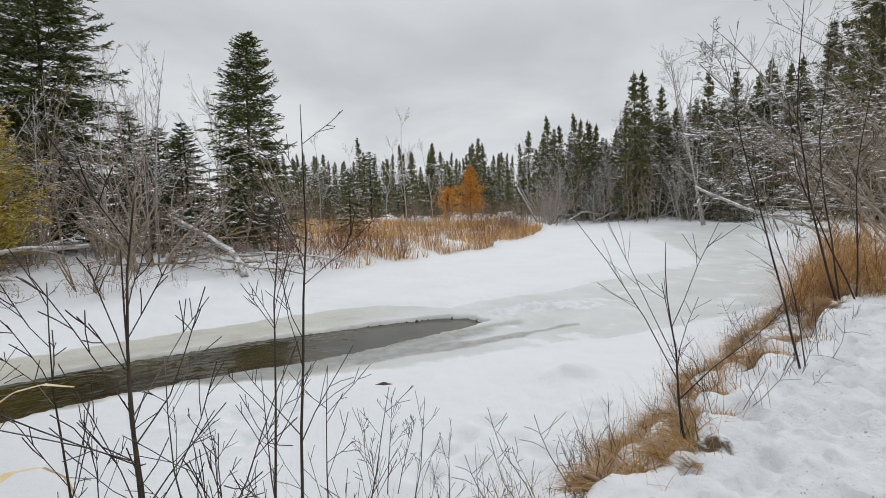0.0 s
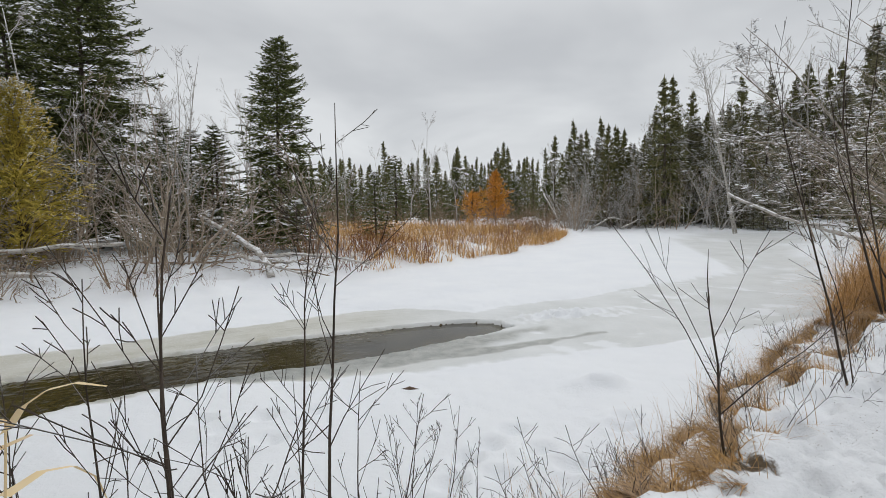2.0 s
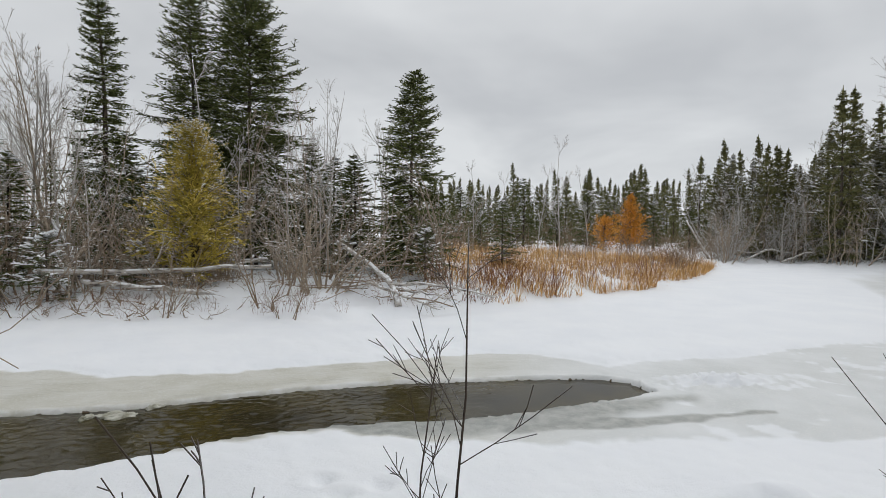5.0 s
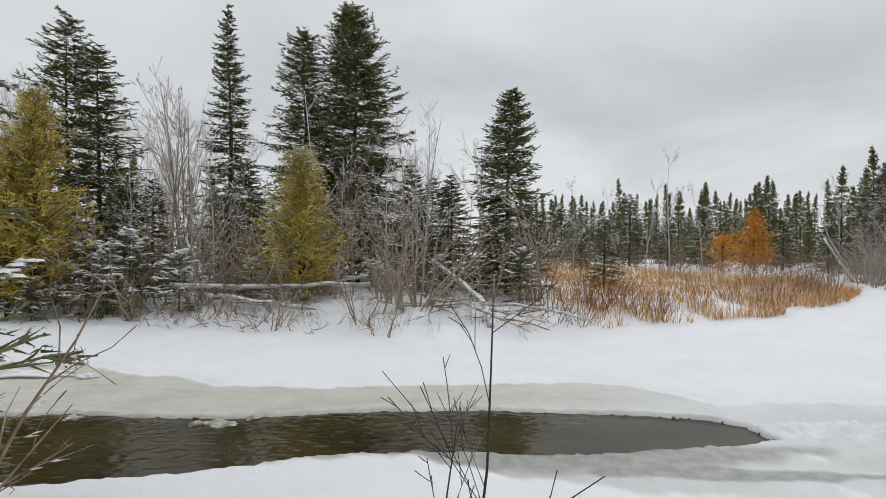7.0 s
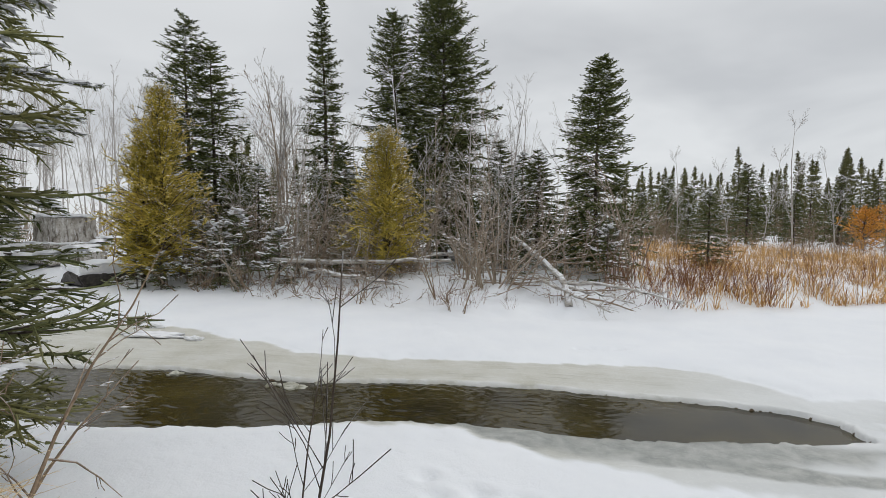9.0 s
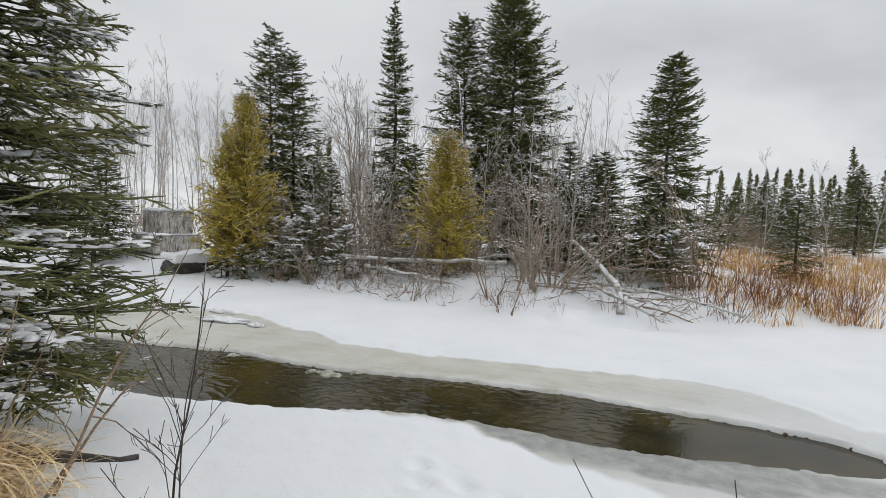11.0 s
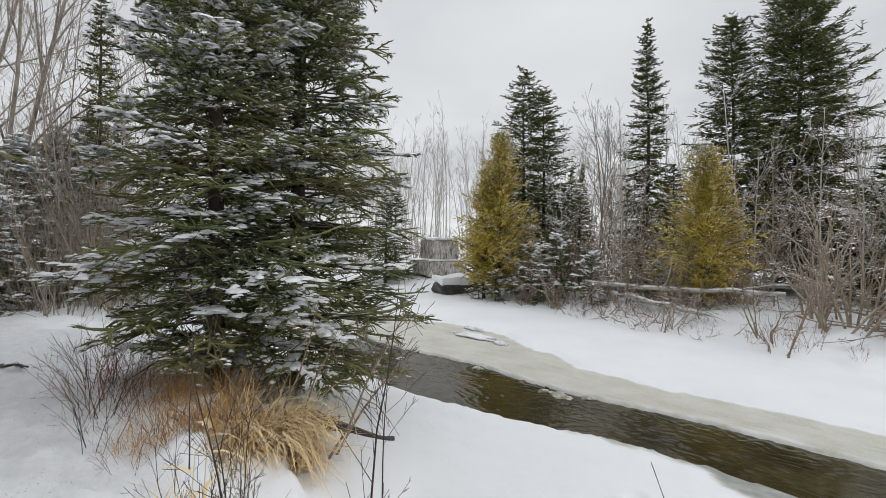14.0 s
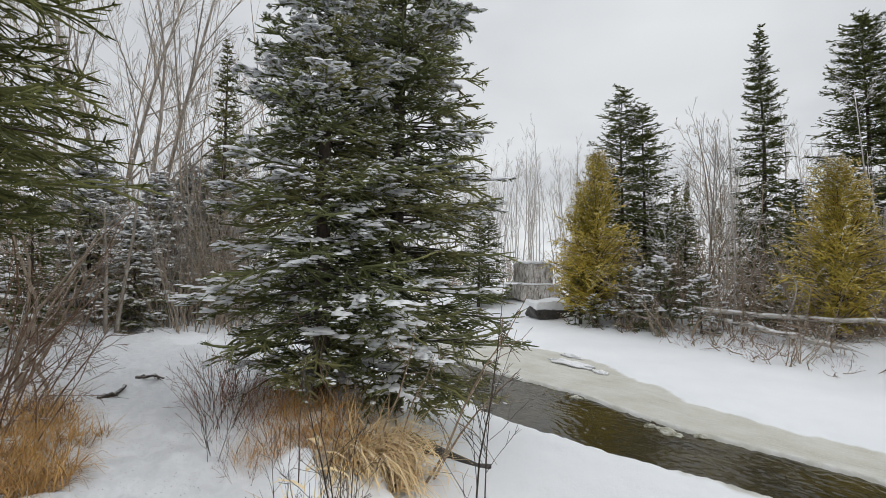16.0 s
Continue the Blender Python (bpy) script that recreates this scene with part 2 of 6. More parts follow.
M_TWIG = mat_bark("grey_brown_bark", (0.200, 0.155, 0.115), (0.49, 0.405, 0.315), 0.5, 14, 0.35)
M_GREYBROWN = mat_bark("grey_brown_tree_bark", (0.180, 0.155, 0.130), (0.46, 0.41, 0.355), 0.55, 9, 0.3)
M_RUSSET = mat_bark("russet_brush_bark", (0.085, 0.052, 0.034), (0.26, 0.165, 0.11), 0.3, 14, 0.4)
M_DARKTWIG = mat_bark("dark_sapling_bark", (0.026, 0.020, 0.016), (0.095, 0.072, 0.056), 0.25)
M_GREYTREE = mat_bark("pale_aspen_bark", (0.30, 0.275, 0.25), (0.58, 0.55, 0.52), 0.9, 8, 0.1)
M_REDTWIG = mat_bark("red_willow_bark", (0.11, 0.04, 0.018), (0.27, 0.11, 0.045), 0.35)
M_BIRCH = mat_birch()
M_REED = mat_grass("golden_reed", (0.28, 0.125, 0.035), (0.68, 0.43, 0.17), 0.12)
M_BRUSH = mat_bark("red_brown_brush", (0.145, 0.102, 0.068), (0.40, 0.300, 0.210), 0.35, 14, 0.4)
M_TUFT = mat_grass("brown_dead_grass", (0.20, 0.10, 0.035), (0.56, 0.33, 0.12), 0.15)
M_MAT = mat_grass("matted_dead_grass", (0.13, 0.065, 0.022), (0.46, 0.27, 0.10), 0.10)
M_STRAW = mat_grass("pale_straw_grass", (0.55, 0.37, 0.18), (0.84, 0.66, 0.40), 0.15)
M_HAY = mat_grass("golden_hay", (0.17, 0.085, 0.028), (0.60, 0.36, 0.13), 0.12)
M_CONC, M_ROCK, M_CHUNK = mat_concrete(), mat_rock(), mat_clear_ice()
M_LEAF = mat_grass("withered_leaf", (0.05, 0.03, 0.02), (0.13, 0.08, 0.05), 0.3)

# ---- mesh helpers ----
rng = np.random.default_rng(11)


def mesh_np(name, verts, faces, mat, smooth=True):
    """A mesh from arrays: faces is a list of (n, 3) or (n, 4) index arrays."""
    me = bpy.data.meshes.new(name)
    verts = np.asarray(verts, np.float32).reshape(-1, 3)
    faces = [np.asarray(f, np.int32) for f in faces if len(f)]
    tot = np.concatenate([np.full(len(f), f.shape[1], np.int32) for f in faces])
    idx = np.concatenate([f.ravel() for f in faces])
    me.vertices.add(len(verts))
    me.vertices.foreach_set("co", verts.ravel())
    me.loops.add(len(idx))
    me.loops.foreach_set("vertex_index", idx)
    me.polygons.add(len(tot))
    me.polygons.foreach_set("loop_start", np.concatenate([[0], np.cumsum(tot)[:-1]]).astype(np.int32))
    me.polygons.foreach_set("loop_total", tot)
    me.polygons.foreach_set("use_smooth", np.full(len(tot), smooth))
    me.update(calc_edges=True)
    me.validate()
    if mat:
        me.materials.append(mat)
    return me


class Soup:
    """Collects vertex and face arrays of one mesh."""

    def __init__(self):
        self.v, self.f, self.n = [], [], 0

    def add(self, v, faces):
        v = np.asarray(v, float).reshape(-1, 3)
        self.v.append(v)
        self.f += [np.asarray(f) + self.n for f in faces]
        self.n += len(v)
        return self

    def mesh(self, name, mat, smooth=True):
        return mesh_np(name, np.concatenate(self.v), self.f, mat, smooth)

    def with_snow(self, name, mat, other):
        """One mesh of this soup and another one, which is snow."""
        if not other.n:
            return self.mesh(name, mat)
        nf = sum(len(f) for f in self.f)
        me = mesh_np(name, np.concatenate(self.v + other.v), self.f + [f + self.n for f in other.f], mat)
        me.materials.append(M_SNOW)
        idx = np.zeros(len(me.polygons), np.int32)
        idx[nf:] = 1
        me.polygons.foreach_set("material_index", idx)
        return me


def unit(v):
    return v / np.maximum(np.linalg.norm(v, axis=-1, keepdims=True), 1e-9)


def tubes(P, R, sides=4):
    """Tapered tubes along polylines P (n, k, 3) with radii R (n, k)."""
    P = np.asarray(P, float)
    R = np.broadcast_to(np.asarray(R, float), P.shape[:2])
    n, k, _ = P.shape
    T = unit(np.gradient(P, axis=1))
    ref = np.where(np.abs(T[:, :1, 2:3]) > 0.8, np.array([1.0, 0.1, 0.0]), np.array([0.0, 0.1, 1.0]))
    A = unit(np.cross(T, np.broadcast_to(ref, T.shape)))
    B = np.cross(T, A)
    ang = np.arange(sides) * 2 * np.pi / sides
    V = P[:, :, None] + R[:, :, None, None] * (A[:, :, None] * np.cos(ang)[:, None] + B[:, :, None] * np.sin(ang)[:, None])
    i = np.arange(n)[:, None, None] * k * sides + np.arange(k - 1)[None, :, None] * sides
    a = i + np.arange(sides)[None, None]
    b = i + (np.arange(sides)[None, None] + 1) % sides
    F = np.stack([a, b, b + sides, a + sides], -1).reshape(-1, 4)
    faces = [F]
    if sides >= 5:
        caps = np.arange(n)[:, None] * k * sides + np.arange(sides)[None]
        end = caps + (k - 1) * sides
        faces += [np.stack([caps[:, :1].repeat(sides - 2, 1), caps[:, 2:], caps[:, 1:-1]], -1).reshape(-1, 3),
                  np.stack([end[:, :1].repeat(sides - 2, 1), end[:, 1:-1], end[:, 2:]], -1).reshape(-1, 3)]
    return V.reshape(-1, 3), faces


def sway(base, way, length, k, wander, lift=0.0, g=rng):
    """Crooked polylines from base along way; lift bends them upwards (or down) along their length."""
    n = len(base)
    P = np.empty((n, k, 3))
    P[:, 0] = base
    d = unit(way)
    step = (np.asarray(length).reshape(-1, 1) / (k - 1))
    for j in range(1, k):
        d = unit(d + g.normal(0, wander, (n, 3)) + np.array([0, 0, 1.0]) * np.asarray(lift).reshape(-1, 1) / k)
        P[:, j] = P[:, j - 1] + d * step
    return P


def along(P, t):
    """Points and tangents at t (n, m) in 0..1 of polylines P (n, k, 3)."""
    k = P.shape[1]
    s = np.clip(t, 0, 0.9999) * (k - 1)
    i = s.astype(int)
    f = (s - i)[..., None]
    r = np.arange(len(P))[:, None]
    a, b = P[r, i], P[r, i + 1]
    return a + (b - a) * f, unit(b - a)


def grow(P, L, per, lo, hi, angle, factor, k=4, wander=0.12, lift=0.3, flat=0.0, g=rng):
    """Side shoots of the polylines P with lengths L: returns their polylines, lengths and place on the parent."""
    n = len(P)
    t = np.sort(g.uniform(lo, hi, (n, per)), axis=1)
    base, tan = along(P, t)
    perp = unit(np.cross(tan, unit(g.normal(0, 1, (n, per, 3)))))
    if flat:
        side = unit(np.cross(tan, np.array([0, 0, 1.0])) + 1e-6)
        sgn = np.where((np.arange(per) % 2)[None, :, None] == 0, 1.0, -1.0)
        perp = unit(perp * (1 - flat) + side * sgn * flat)
    a = np.radians(g.uniform(*angle, (n, per)))[..., None]
    d = tan * np.cos(a) + perp * np.sin(a)
    ln = np.asarray(L).reshape(-1, 1) * factor * (1.1 - 0.75 * t) * g.uniform(0.6, 1.25, (n, per))
    ln = ln.ravel()
    return sway(base.reshape(-1, 3), d.reshape(-1, 3), ln, k, wander, lift, g), ln, t.ravel()


def needles(P, per, length, width, out=0.8, up=0.15, g=rng, size=None):
    """Single triangles that stand out along the polylines P."""
    n = len(P)
    t = g.uniform(0.05, 1.0, (n, per))
    p, tan = along(P, t)
    perp = unit(np.cross(tan, unit(g.normal(0, 1, (n, per, 3)))))
    d = unit(tan * 0.75 + perp * out + np.array([0, 0, up]))
    side = unit(np.cross(d, unit(g.normal(0, 1, (n, per, 3)))))
    ln = length * g.uniform(0.6, 1.3, (n, per, 1))
    w = width * g.uniform(0.7, 1.3, (n, per, 1))
    if size is not None:
        ln, w = ln * np.reshape(size, (-1, 1, 1)), w * np.reshape(size, (-1, 1, 1))
    V = np.stack([p - side * w / 2, p + side * w / 2, p + d * ln], 2).reshape(-1, 3)
    return V, [np.arange(len(V)).reshape(-1, 3)]


def cones(P, r, g=rng):
    """Needled shoots: slim three-sided cones from the first to the last point of the polylines P."""
    a, b = P[:, 0], P[:, -1]
    d = unit(b - a)
    u = unit(np.cross(d, unit(g.normal(0, 1, d.shape))))
    v = np.cross(d, u)
    r = np.broadcast_to(np.asarray(r, float), (len(P),))[:, None] * g.uniform(0.75, 1.3, (len(P), 1))
    foot = a + (b - a) * 0.12
    V = np.stack([foot + r * (u * math.cos(q) + v * math.sin(q)) for q in (0.0, 2.09, 4.19)] + [b], 1).reshape(-1, 3)
    i = np.arange(len(P))[:, None] * 4
    return V, [np.concatenate([i + np.array([[0, 1, 3]]), i + np.array([[1, 2, 3]]), i + np.array([[2, 0, 3]])])]


def domes(c, sx, sy, sz, yaw, fine=False):
    """Low pillows of snow with a flat underside."""
    c = np.asarray(c, float).reshape(-1, 3)
    s = 7 if fine else 4
    a = np.arange(s) * 2 * np.pi / s
    if fine:
        base = np.concatenate([np.stack([np.cos(a), np.sin(a), 0 * a - 0.25], -1), np.stack([0.72 * np.cos(a + .4), 0.72 * np.sin(a + .4), 0 * a + 0.55], -1), [[0, 0, 0.95]]])
        f = [np.array([[i, (i + 1) % s, s + (i + 1) % s, s + i] for i in range(s)]), np.array([[s + i, s + (i + 1) % s, 2 * s] for i in range(s)])]
    else:
        base = np.concatenate([np.stack([np.cos(a), np.sin(a), 0 * a - 0.2], -1), [[0, 0, 0.8]]])
        f = [np.array([[i, (i + 1) % s, s] for i in range(s)])]
    m = len(base)
    jit = 1 + rng.uniform(-0.3, 0.3, (len(c), m, 1))
    b = base[None] * jit * np.stack([sx, sy, sz], -1)[:, None]
    co, si = np.cos(yaw)[:, None], np.sin(yaw)[:, None]
    V = np.stack([b[..., 0] * co - b[..., 1] * si, b[..., 0] * si + b[..., 1] * co, b[..., 2]], -1) + c[:, None]
    off = (np.arange(len(c)) * m)[:, None, None]
    return V.reshape(-1, 3), [(q[None] + off).reshape(-1, q.shape[1]) for q in f]


def thing(name, at, label, category, group=""):
    ob = new(name)
    ob.empty_display_size = 0.1
    ob.location = at
    return tagged(ob, label, category, group)


def part(name, me, parent, label="", kind=""):
    ob = new(name, me)
    ob.parent = parent
    return tagged(ob, label, kind=kind)


def solo(name, me, at, label, category, group="", kind=""):
    ob = new(name, me)
    ob.location = at
    return tagged(ob, label, category, group, kind)


def smooth(x):
    x = np.clip(x, 0, 1)
    return x * x * (3 - 2 * x)


def fnoise(x, y, s, seed=0):
    """Cheap smooth noise of the plan, about -1 to 1."""
    o = seed * 7.13
    return (np.sin(x * s * 1.3 + 2.1 * np.sin(y * s * 0.9 + o) + o) + np.sin(y * s * 1.7 + 1.7 * np.sin(x * s * 1.1 - o) + 2 * o) + 0.6 * np.sin((x + y) * s * 2.9 + 1.3 * np.sin((x - y) * s * 2.1 + o))) / 2.6


# ---- plan of the river ----
NEAR_BANK = [(-80, -14), (-40, -8), (-20, -3), (-12, -0.6), (-7, 0.75), (-4.4, 1.15), (-3.0, 1.05), (-2.0, 1.25), (-1.0, 1.75), (0, 2.15), (0.56, 2.49), (1.42, 3.42), (2.65, 4.6), (3.57, 5.55), (4.88, 7.0), (7.6, 10.1), (9.7, 13.2), (13, 20), (20, 26), (45, 30), (140, 30)]
FAR_BANK = [(-140, -14), (-40, 0.5), (-24, 4.0), (-20, 5.0), (-17, 6.3), (-14.6, 7.7), (-12.1, 8.2), (-9.5, 8.8), (-7.9, 10.0), (-6.3, 9.4), (-4.9, 10.5), (-4.0, 10.9), (-3.1, 12.8), (-2.1, 14.3), (-0.7, 16.3), (1.4, 18.7), (5.0, 27), (6.6, 33), (9.9, 41), (16.7, 37), (28, 37), (50, 38), (140, 38)]
WATER_FAR = [(-40, -3.2), (-20, -0.4), (-12, 1.1), (-9.4, 2.3), (-8.1, 3.13), (-7.06, 3.95), (-5.83, 4.5), (-5.1, 4.95), (-4.45, 5.5), (-3.9, 5.95), (-3.3, 6.35), (-2.7, 6.75), (-1.9, 7.1), (-1.2, 7.5), (-0.6, 7.75), (-0.1, 7.92), (0.35, 7.9), (0.55, 7.62), (0.7, 7.46)]
WATER_NEAR = [(0.25, 7.0), (-0.3, 6.6), (-0.68, 6.28), (-1.25, 5.82), (-1.7, 5.55), (-2.2, 5.38), (-2.75, 5.05), (-3.2, 4.75), (-3.6, 4.4), (-3.95, 3.95), (-4.3, 3.5), (-4.7, 3.12), (-5.2, 2.75), (-5.7, 2.35), (-8, 1.3), (-12, -0.1), (-20, -2.4), (-40, -6.5)]
ICE = [(-40, -1), (-16, 1.6), (-13, 2.7), (-11.7, 3.6), (-11.2, 4.4), (-10.4, 4.95), (-9.5, 5.2), (-8.3, 5.3), (-7.4, 5.5), (-6.5, 5.6), (-5.8, 5.95), (-5.1, 6.35), (-4.5, 6.85), (-3.8, 7.35), (-3.0, 7.85), (-2.4, 8.3), (-1.9, 8.8), (-1.2, 8.85), (-0.5, 8.75), (0.1, 8.5), (0.9, 9.1), (2.5, 10.1), (4, 11.4), (6.9, 13.2), (8.2, 17), (10, 24), (13, 31), (16, 33), (24, 32), (14, 23), (10, 15), (7, 10.3), (5.4, 7.95), (4.2, 7.25), (3.1, 6.7), (2, 6.3), (1.2, 6.06), (0.5, 5.83), (0.07, 5.6), (-0.55, 5.32), (-1.15, 5.2), (-1.65, 5.0), (-2.1, 5.05), (-2.6, 5.0), (-3.4, 4.5), (-6, 2.2), (-12, -0.3), (-40, -6.7)]


def seg_dist(X, Y, line, closed=False):
    """Distance to a polyline and the side (positive: left of its direction)."""
    L = np.array(line + ([line[0]] if closed else []), float)
    best = np.full(X.shape, 1e9)
    side = np.zeros(X.shape)
    for (ax, ay), (bx, by) in zip(L[:-1], L[1:]):
        dx, dy = bx - ax, by - ay
        t = np.clip(((X - ax) * dx + (Y - ay) * dy) / (dx * dx + dy * dy), 0, 1)
        d = np.hypot(X - ax - t * dx, Y - ay - t * dy)
        c = dx * (Y - ay) - dy * (X - ax)
        near = d < best - 1e-9
        best = np.where(near, d, best)
        side = np.where(near, np.sign(c), side)
    return best, side


def inside(X, Y, poly):
    r = np.zeros(X.shape, bool)
    j = len(poly) - 1
    for i in range(len(poly)):
        (xi, yi), (xj, yj) = poly[i], poly[j]
        hit = ((yi > Y) != (yj > Y)) & (X < (xj - xi) * (Y - yi) / (yj - yi + 1e-12) + xi)
        r ^= hit
        j = i
    return r


def poly_sd(X, Y, poly):
    d, _ = seg_dist(X, Y, poly, True)
    return np.where(inside(X, Y, poly), d, -d)


WATER = WATER_FAR + WATER_NEAR
TRAIL = [(9.8, 10.0), (6.4, 6.4), (4.25, 4.0), (2.75, 2.35), (1.85, 1.45), (0.5, 0.25), (-1.77, -0.57), (-3.1, -1.2), (-6.0, -2.9), (-7.3, -4.4), (-7.4, -7), (-8, -14)]
PRINTS = [(-1.95, 3.78), (-2.2, 3.95), (-1.72, 4.02), (-1.35, 4.15), (-1.5, 3.6), (0.1, 3.5), (0.3, 3.75), (-0.05, 3.3), (0.45, 3.4), (0.15, 3.05), (0.62, 3.15), (-0.15, 2.95), (1.2, 3.9), (1.1, 3.7), (-2.9, 8.9), (-2.75, 9.05), (-3.05, 8.75), (-2.6, 9.2), (-2.45, 9.5)]


def terrain(X, Y):
    """Height of the ground and river ice, with the masks of its cover."""
    dn, sn = seg_dist(X, Y, NEAR_BANK)
    dn = -dn * sn + 0.12 * fnoise(X, Y, 3.1, 1) * (np.hypot(X, Y) < 20)
    df, sf = seg_dist(X, Y, FAR_BANK)
    df = df * sf + 0.25 * fnoise(X, Y, 1.3, 2)
    wd = poly_sd(X, Y, WATER) + 0.035 * fnoise(X, Y, 5.0, 3) + 0.015 * fnoise(X, Y, 17.0, 4)
    idd = poly_sd(X, Y, ICE) + 0.07 * fnoise(X, Y, 2.7, 5) + 0.05 * fnoise(X, Y, 7.0, 6)
    dt, _ = seg_dist(X, Y, TRAIL)
    trail = smooth((1.1 - dt + 0.1 * fnoise(X, Y, 3.0, 42)) / 0.3)
    foot = smooth((0.55 * fnoise(X, Y, 9.0, 40) + 0.5 * fnoise(X, Y, 16.0, 41) - 0.1) / 0.35)
    z = 0.02 * fnoise(X, Y, 0.9, 7) + 0.008 * fnoise(X, Y, 6.0, 8)
    z = z * smooth((-wd) / 0.4)
    z += 0.05 * smooth((-idd - 0.02) / 0.25)
    # near bank: an uneven step up to the path, then flat wooded ground
    land = 0.42 * smooth((dn - 0.02) / 0.17) + 0.13 * smooth((dn - 0.15) / 0.4) + 0.45 * smooth((dn - 0.50) / 0.2)
    z += land * (0.60 + 0.05 * fnoise(X, Y, 2.2, 9)) + 0.25 * smooth((dn - 3) / 12)
    z += 0.07 * smooth((dn + 1.2) / 1.2)
    z += land * (1 - trail) * (0.075 * fnoise(X, Y, 4.3, 10) + 0.035 * fnoise(X, Y, 11, 11))
    z += land * trail * (-0.055 * foot + 0.018 * fnoise(X, Y, 7.0, 12) + 0.024 * fnoise(X, Y, 21.0, 13) + 0.014 * fnoise(X, Y, 43.0, 18))
    # far bank
    z += 0.42 * smooth(df / 2.6) + 0.35 * smooth((df - 3) / 14) + 0.07 * smooth((df + 0.2) / 0.5) * (fnoise(X, Y, 2.3, 14) + 0.5)
    for i, (px, py) in enumerate(PRINTS):
        r2 = ((X - px) ** 2 + (Y - py) ** 2) / 0.09 ** 2
        z += -0.07 * np.exp(-r2) + 0.022 * np.exp(-((np.sqrt(r2) - 1.6) / 0.5) ** 2)
    lump = np.exp(-(((X - 1.2) / 0.24) ** 2 + ((Y - 4.7) / 0.15) ** 2))
    z += 0.13 * lump * (1 + 0.35 * fnoise(X, Y, 9.0, 28))
    rubble = np.exp(-(((X - 1.55) * 0.93 + (Y - 8.15) * 0.36) / 0.95) ** 2 - (((Y - 8.15) * 0.93 - (X - 1.55) * 0.36) / 0.30) ** 2)
    z += rubble * (0.02 + 0.09 * np.abs(fnoise(X, Y, 8.0, 24)) + 0.055 * fnoise(X, Y, 19.0, 25))
    # open water: the ice breaks off and the bed lies below
    z = np.where(wd > 0, -0.02 - 0.45 * smooth(wd / 0.10), z)
    ice = smooth(idd / 0.10 + 0.5)
    rough_snow = smooth((fnoise(X, Y, 1.9, 15) + 0.7 * fnoise(X, Y, 6.3, 16) - 0.55) / 0.3) * smooth((X - 0.4) / 0.6)
    ice = ice * (1 - 0.75 * rough_snow) * (1 - 0.85 * smooth((rubble * (1 + 0.6 * fnoise(X, Y, 7.0, 26)) - 0.3) / 0.3))
    dg, _ = seg_dist(X, Y, [(-0.9, 5.72), (0.39, 6.25), (1.38, 6.82), (1.9, 7.1)])
    tongue = smooth((0.20 - 0.07 * X + 0.05 * fnoise(X, Y, 3.5, 27) - dg) / 0.08)
    slush = smooth((X + 3.0) / 3.5)
    wet = smooth(idd / 0.06) * smooth((0.58 + 0.16 * fnoise(X, Y, 2.2, 17) + wd) / 0.30) * (wd <= 0.02) * smooth((X + 4.2) / 1.5) * smooth((6.95 + 0.55 * X - Y) / 0.25) * smooth((3.2 - X) / 1.2)
    wet = np.maximum(wet, tongue)
    dirt = (smooth((dn + 0.02) / 0.05) * smooth((0.24 - dn) / 0.08) + smooth((dn - 0.46) / 0.06) * smooth((0.78 - dn) / 0.1)) * (0.28 + 0.26 * fnoise(X, Y, 3.6, 19)) * smooth((X + 1.5) / 1.0) + smooth((dn - 0.1) / 0.1) * smooth((0.9 - dn) / 0.2) * 0.16 + smooth((df - 0.15) / 0.6) * smooth((45 - df) / 25) * (0.27 + 0.19 * smooth((df - 5) / 4)) + smooth((dn - 1.6) / 1.5) * (1 - trail) * 0.33
    dirt = np.where(wd > 0.02, 1.0, dirt)
    return z, ice, slush, dirt, land * trail, wet, np.clip(wd, -3, 1)


def ground_z(x, y):
    return float(terrain(np.array([float(x)]), np.array([float(y)]))[0][0])


def spread(lo, hi, step, far, ratio=1.16):
    mid_part = list(np.arange(lo, hi, step))
    up, dn = [hi], [lo - step]
    s = step
    while up[-1] < far:
        s *= ratio
        up.append(up[-1] + s)
    s = step
    while dn[-1] > -far:
        s *= ratio
        dn.append(dn[-1] - s)
    return np.array(dn[::-1] + mid_part + up)


gx, gy = spread(-13, 7, 0.084, 900), spread(-2.4, 11.5, 0.084, 900)
gx = np.union1d(np.round(gx, 4), np.round(gx[(gx > -0.8) & (gx < 3.6)] + 0.042, 4))
gy = np.union1d(np.round(gy, 4), np.round(gy[(gy > 0.6) & (gy < 8.9)] + 0.042, 4))
GX, GY = np.meshgrid(gx, gy, indexing="xy")
gz, gi, gs, gd, gt, gw, ge = terrain(GX, GY)
nx, ny = len(gx), len(gy)
q = (np.arange(ny - 1)[:, None] * nx + np.arange(nx - 1)[None]).ravel()
me = mesh_np("ground", np.stack([GX, GY, gz], -1).reshape(-1, 3), [np.stack([q, q + 1, q + nx + 1, q + nx], -1)], M_GROUND)
for key, arr in (("ice", gi), ("slush", gs), ("dirt", gd), ("trail", gt), ("wet", gw), ("edge", ge)):
    me.attributes.new(key, "FLOAT", "POINT").data.foreach_set("value", arr.ravel().astype(np.float32))
solo("ground", me, (0, 0, 0), "snow-covered river ice, banks and trampled footpath", "ground", kind="structure")

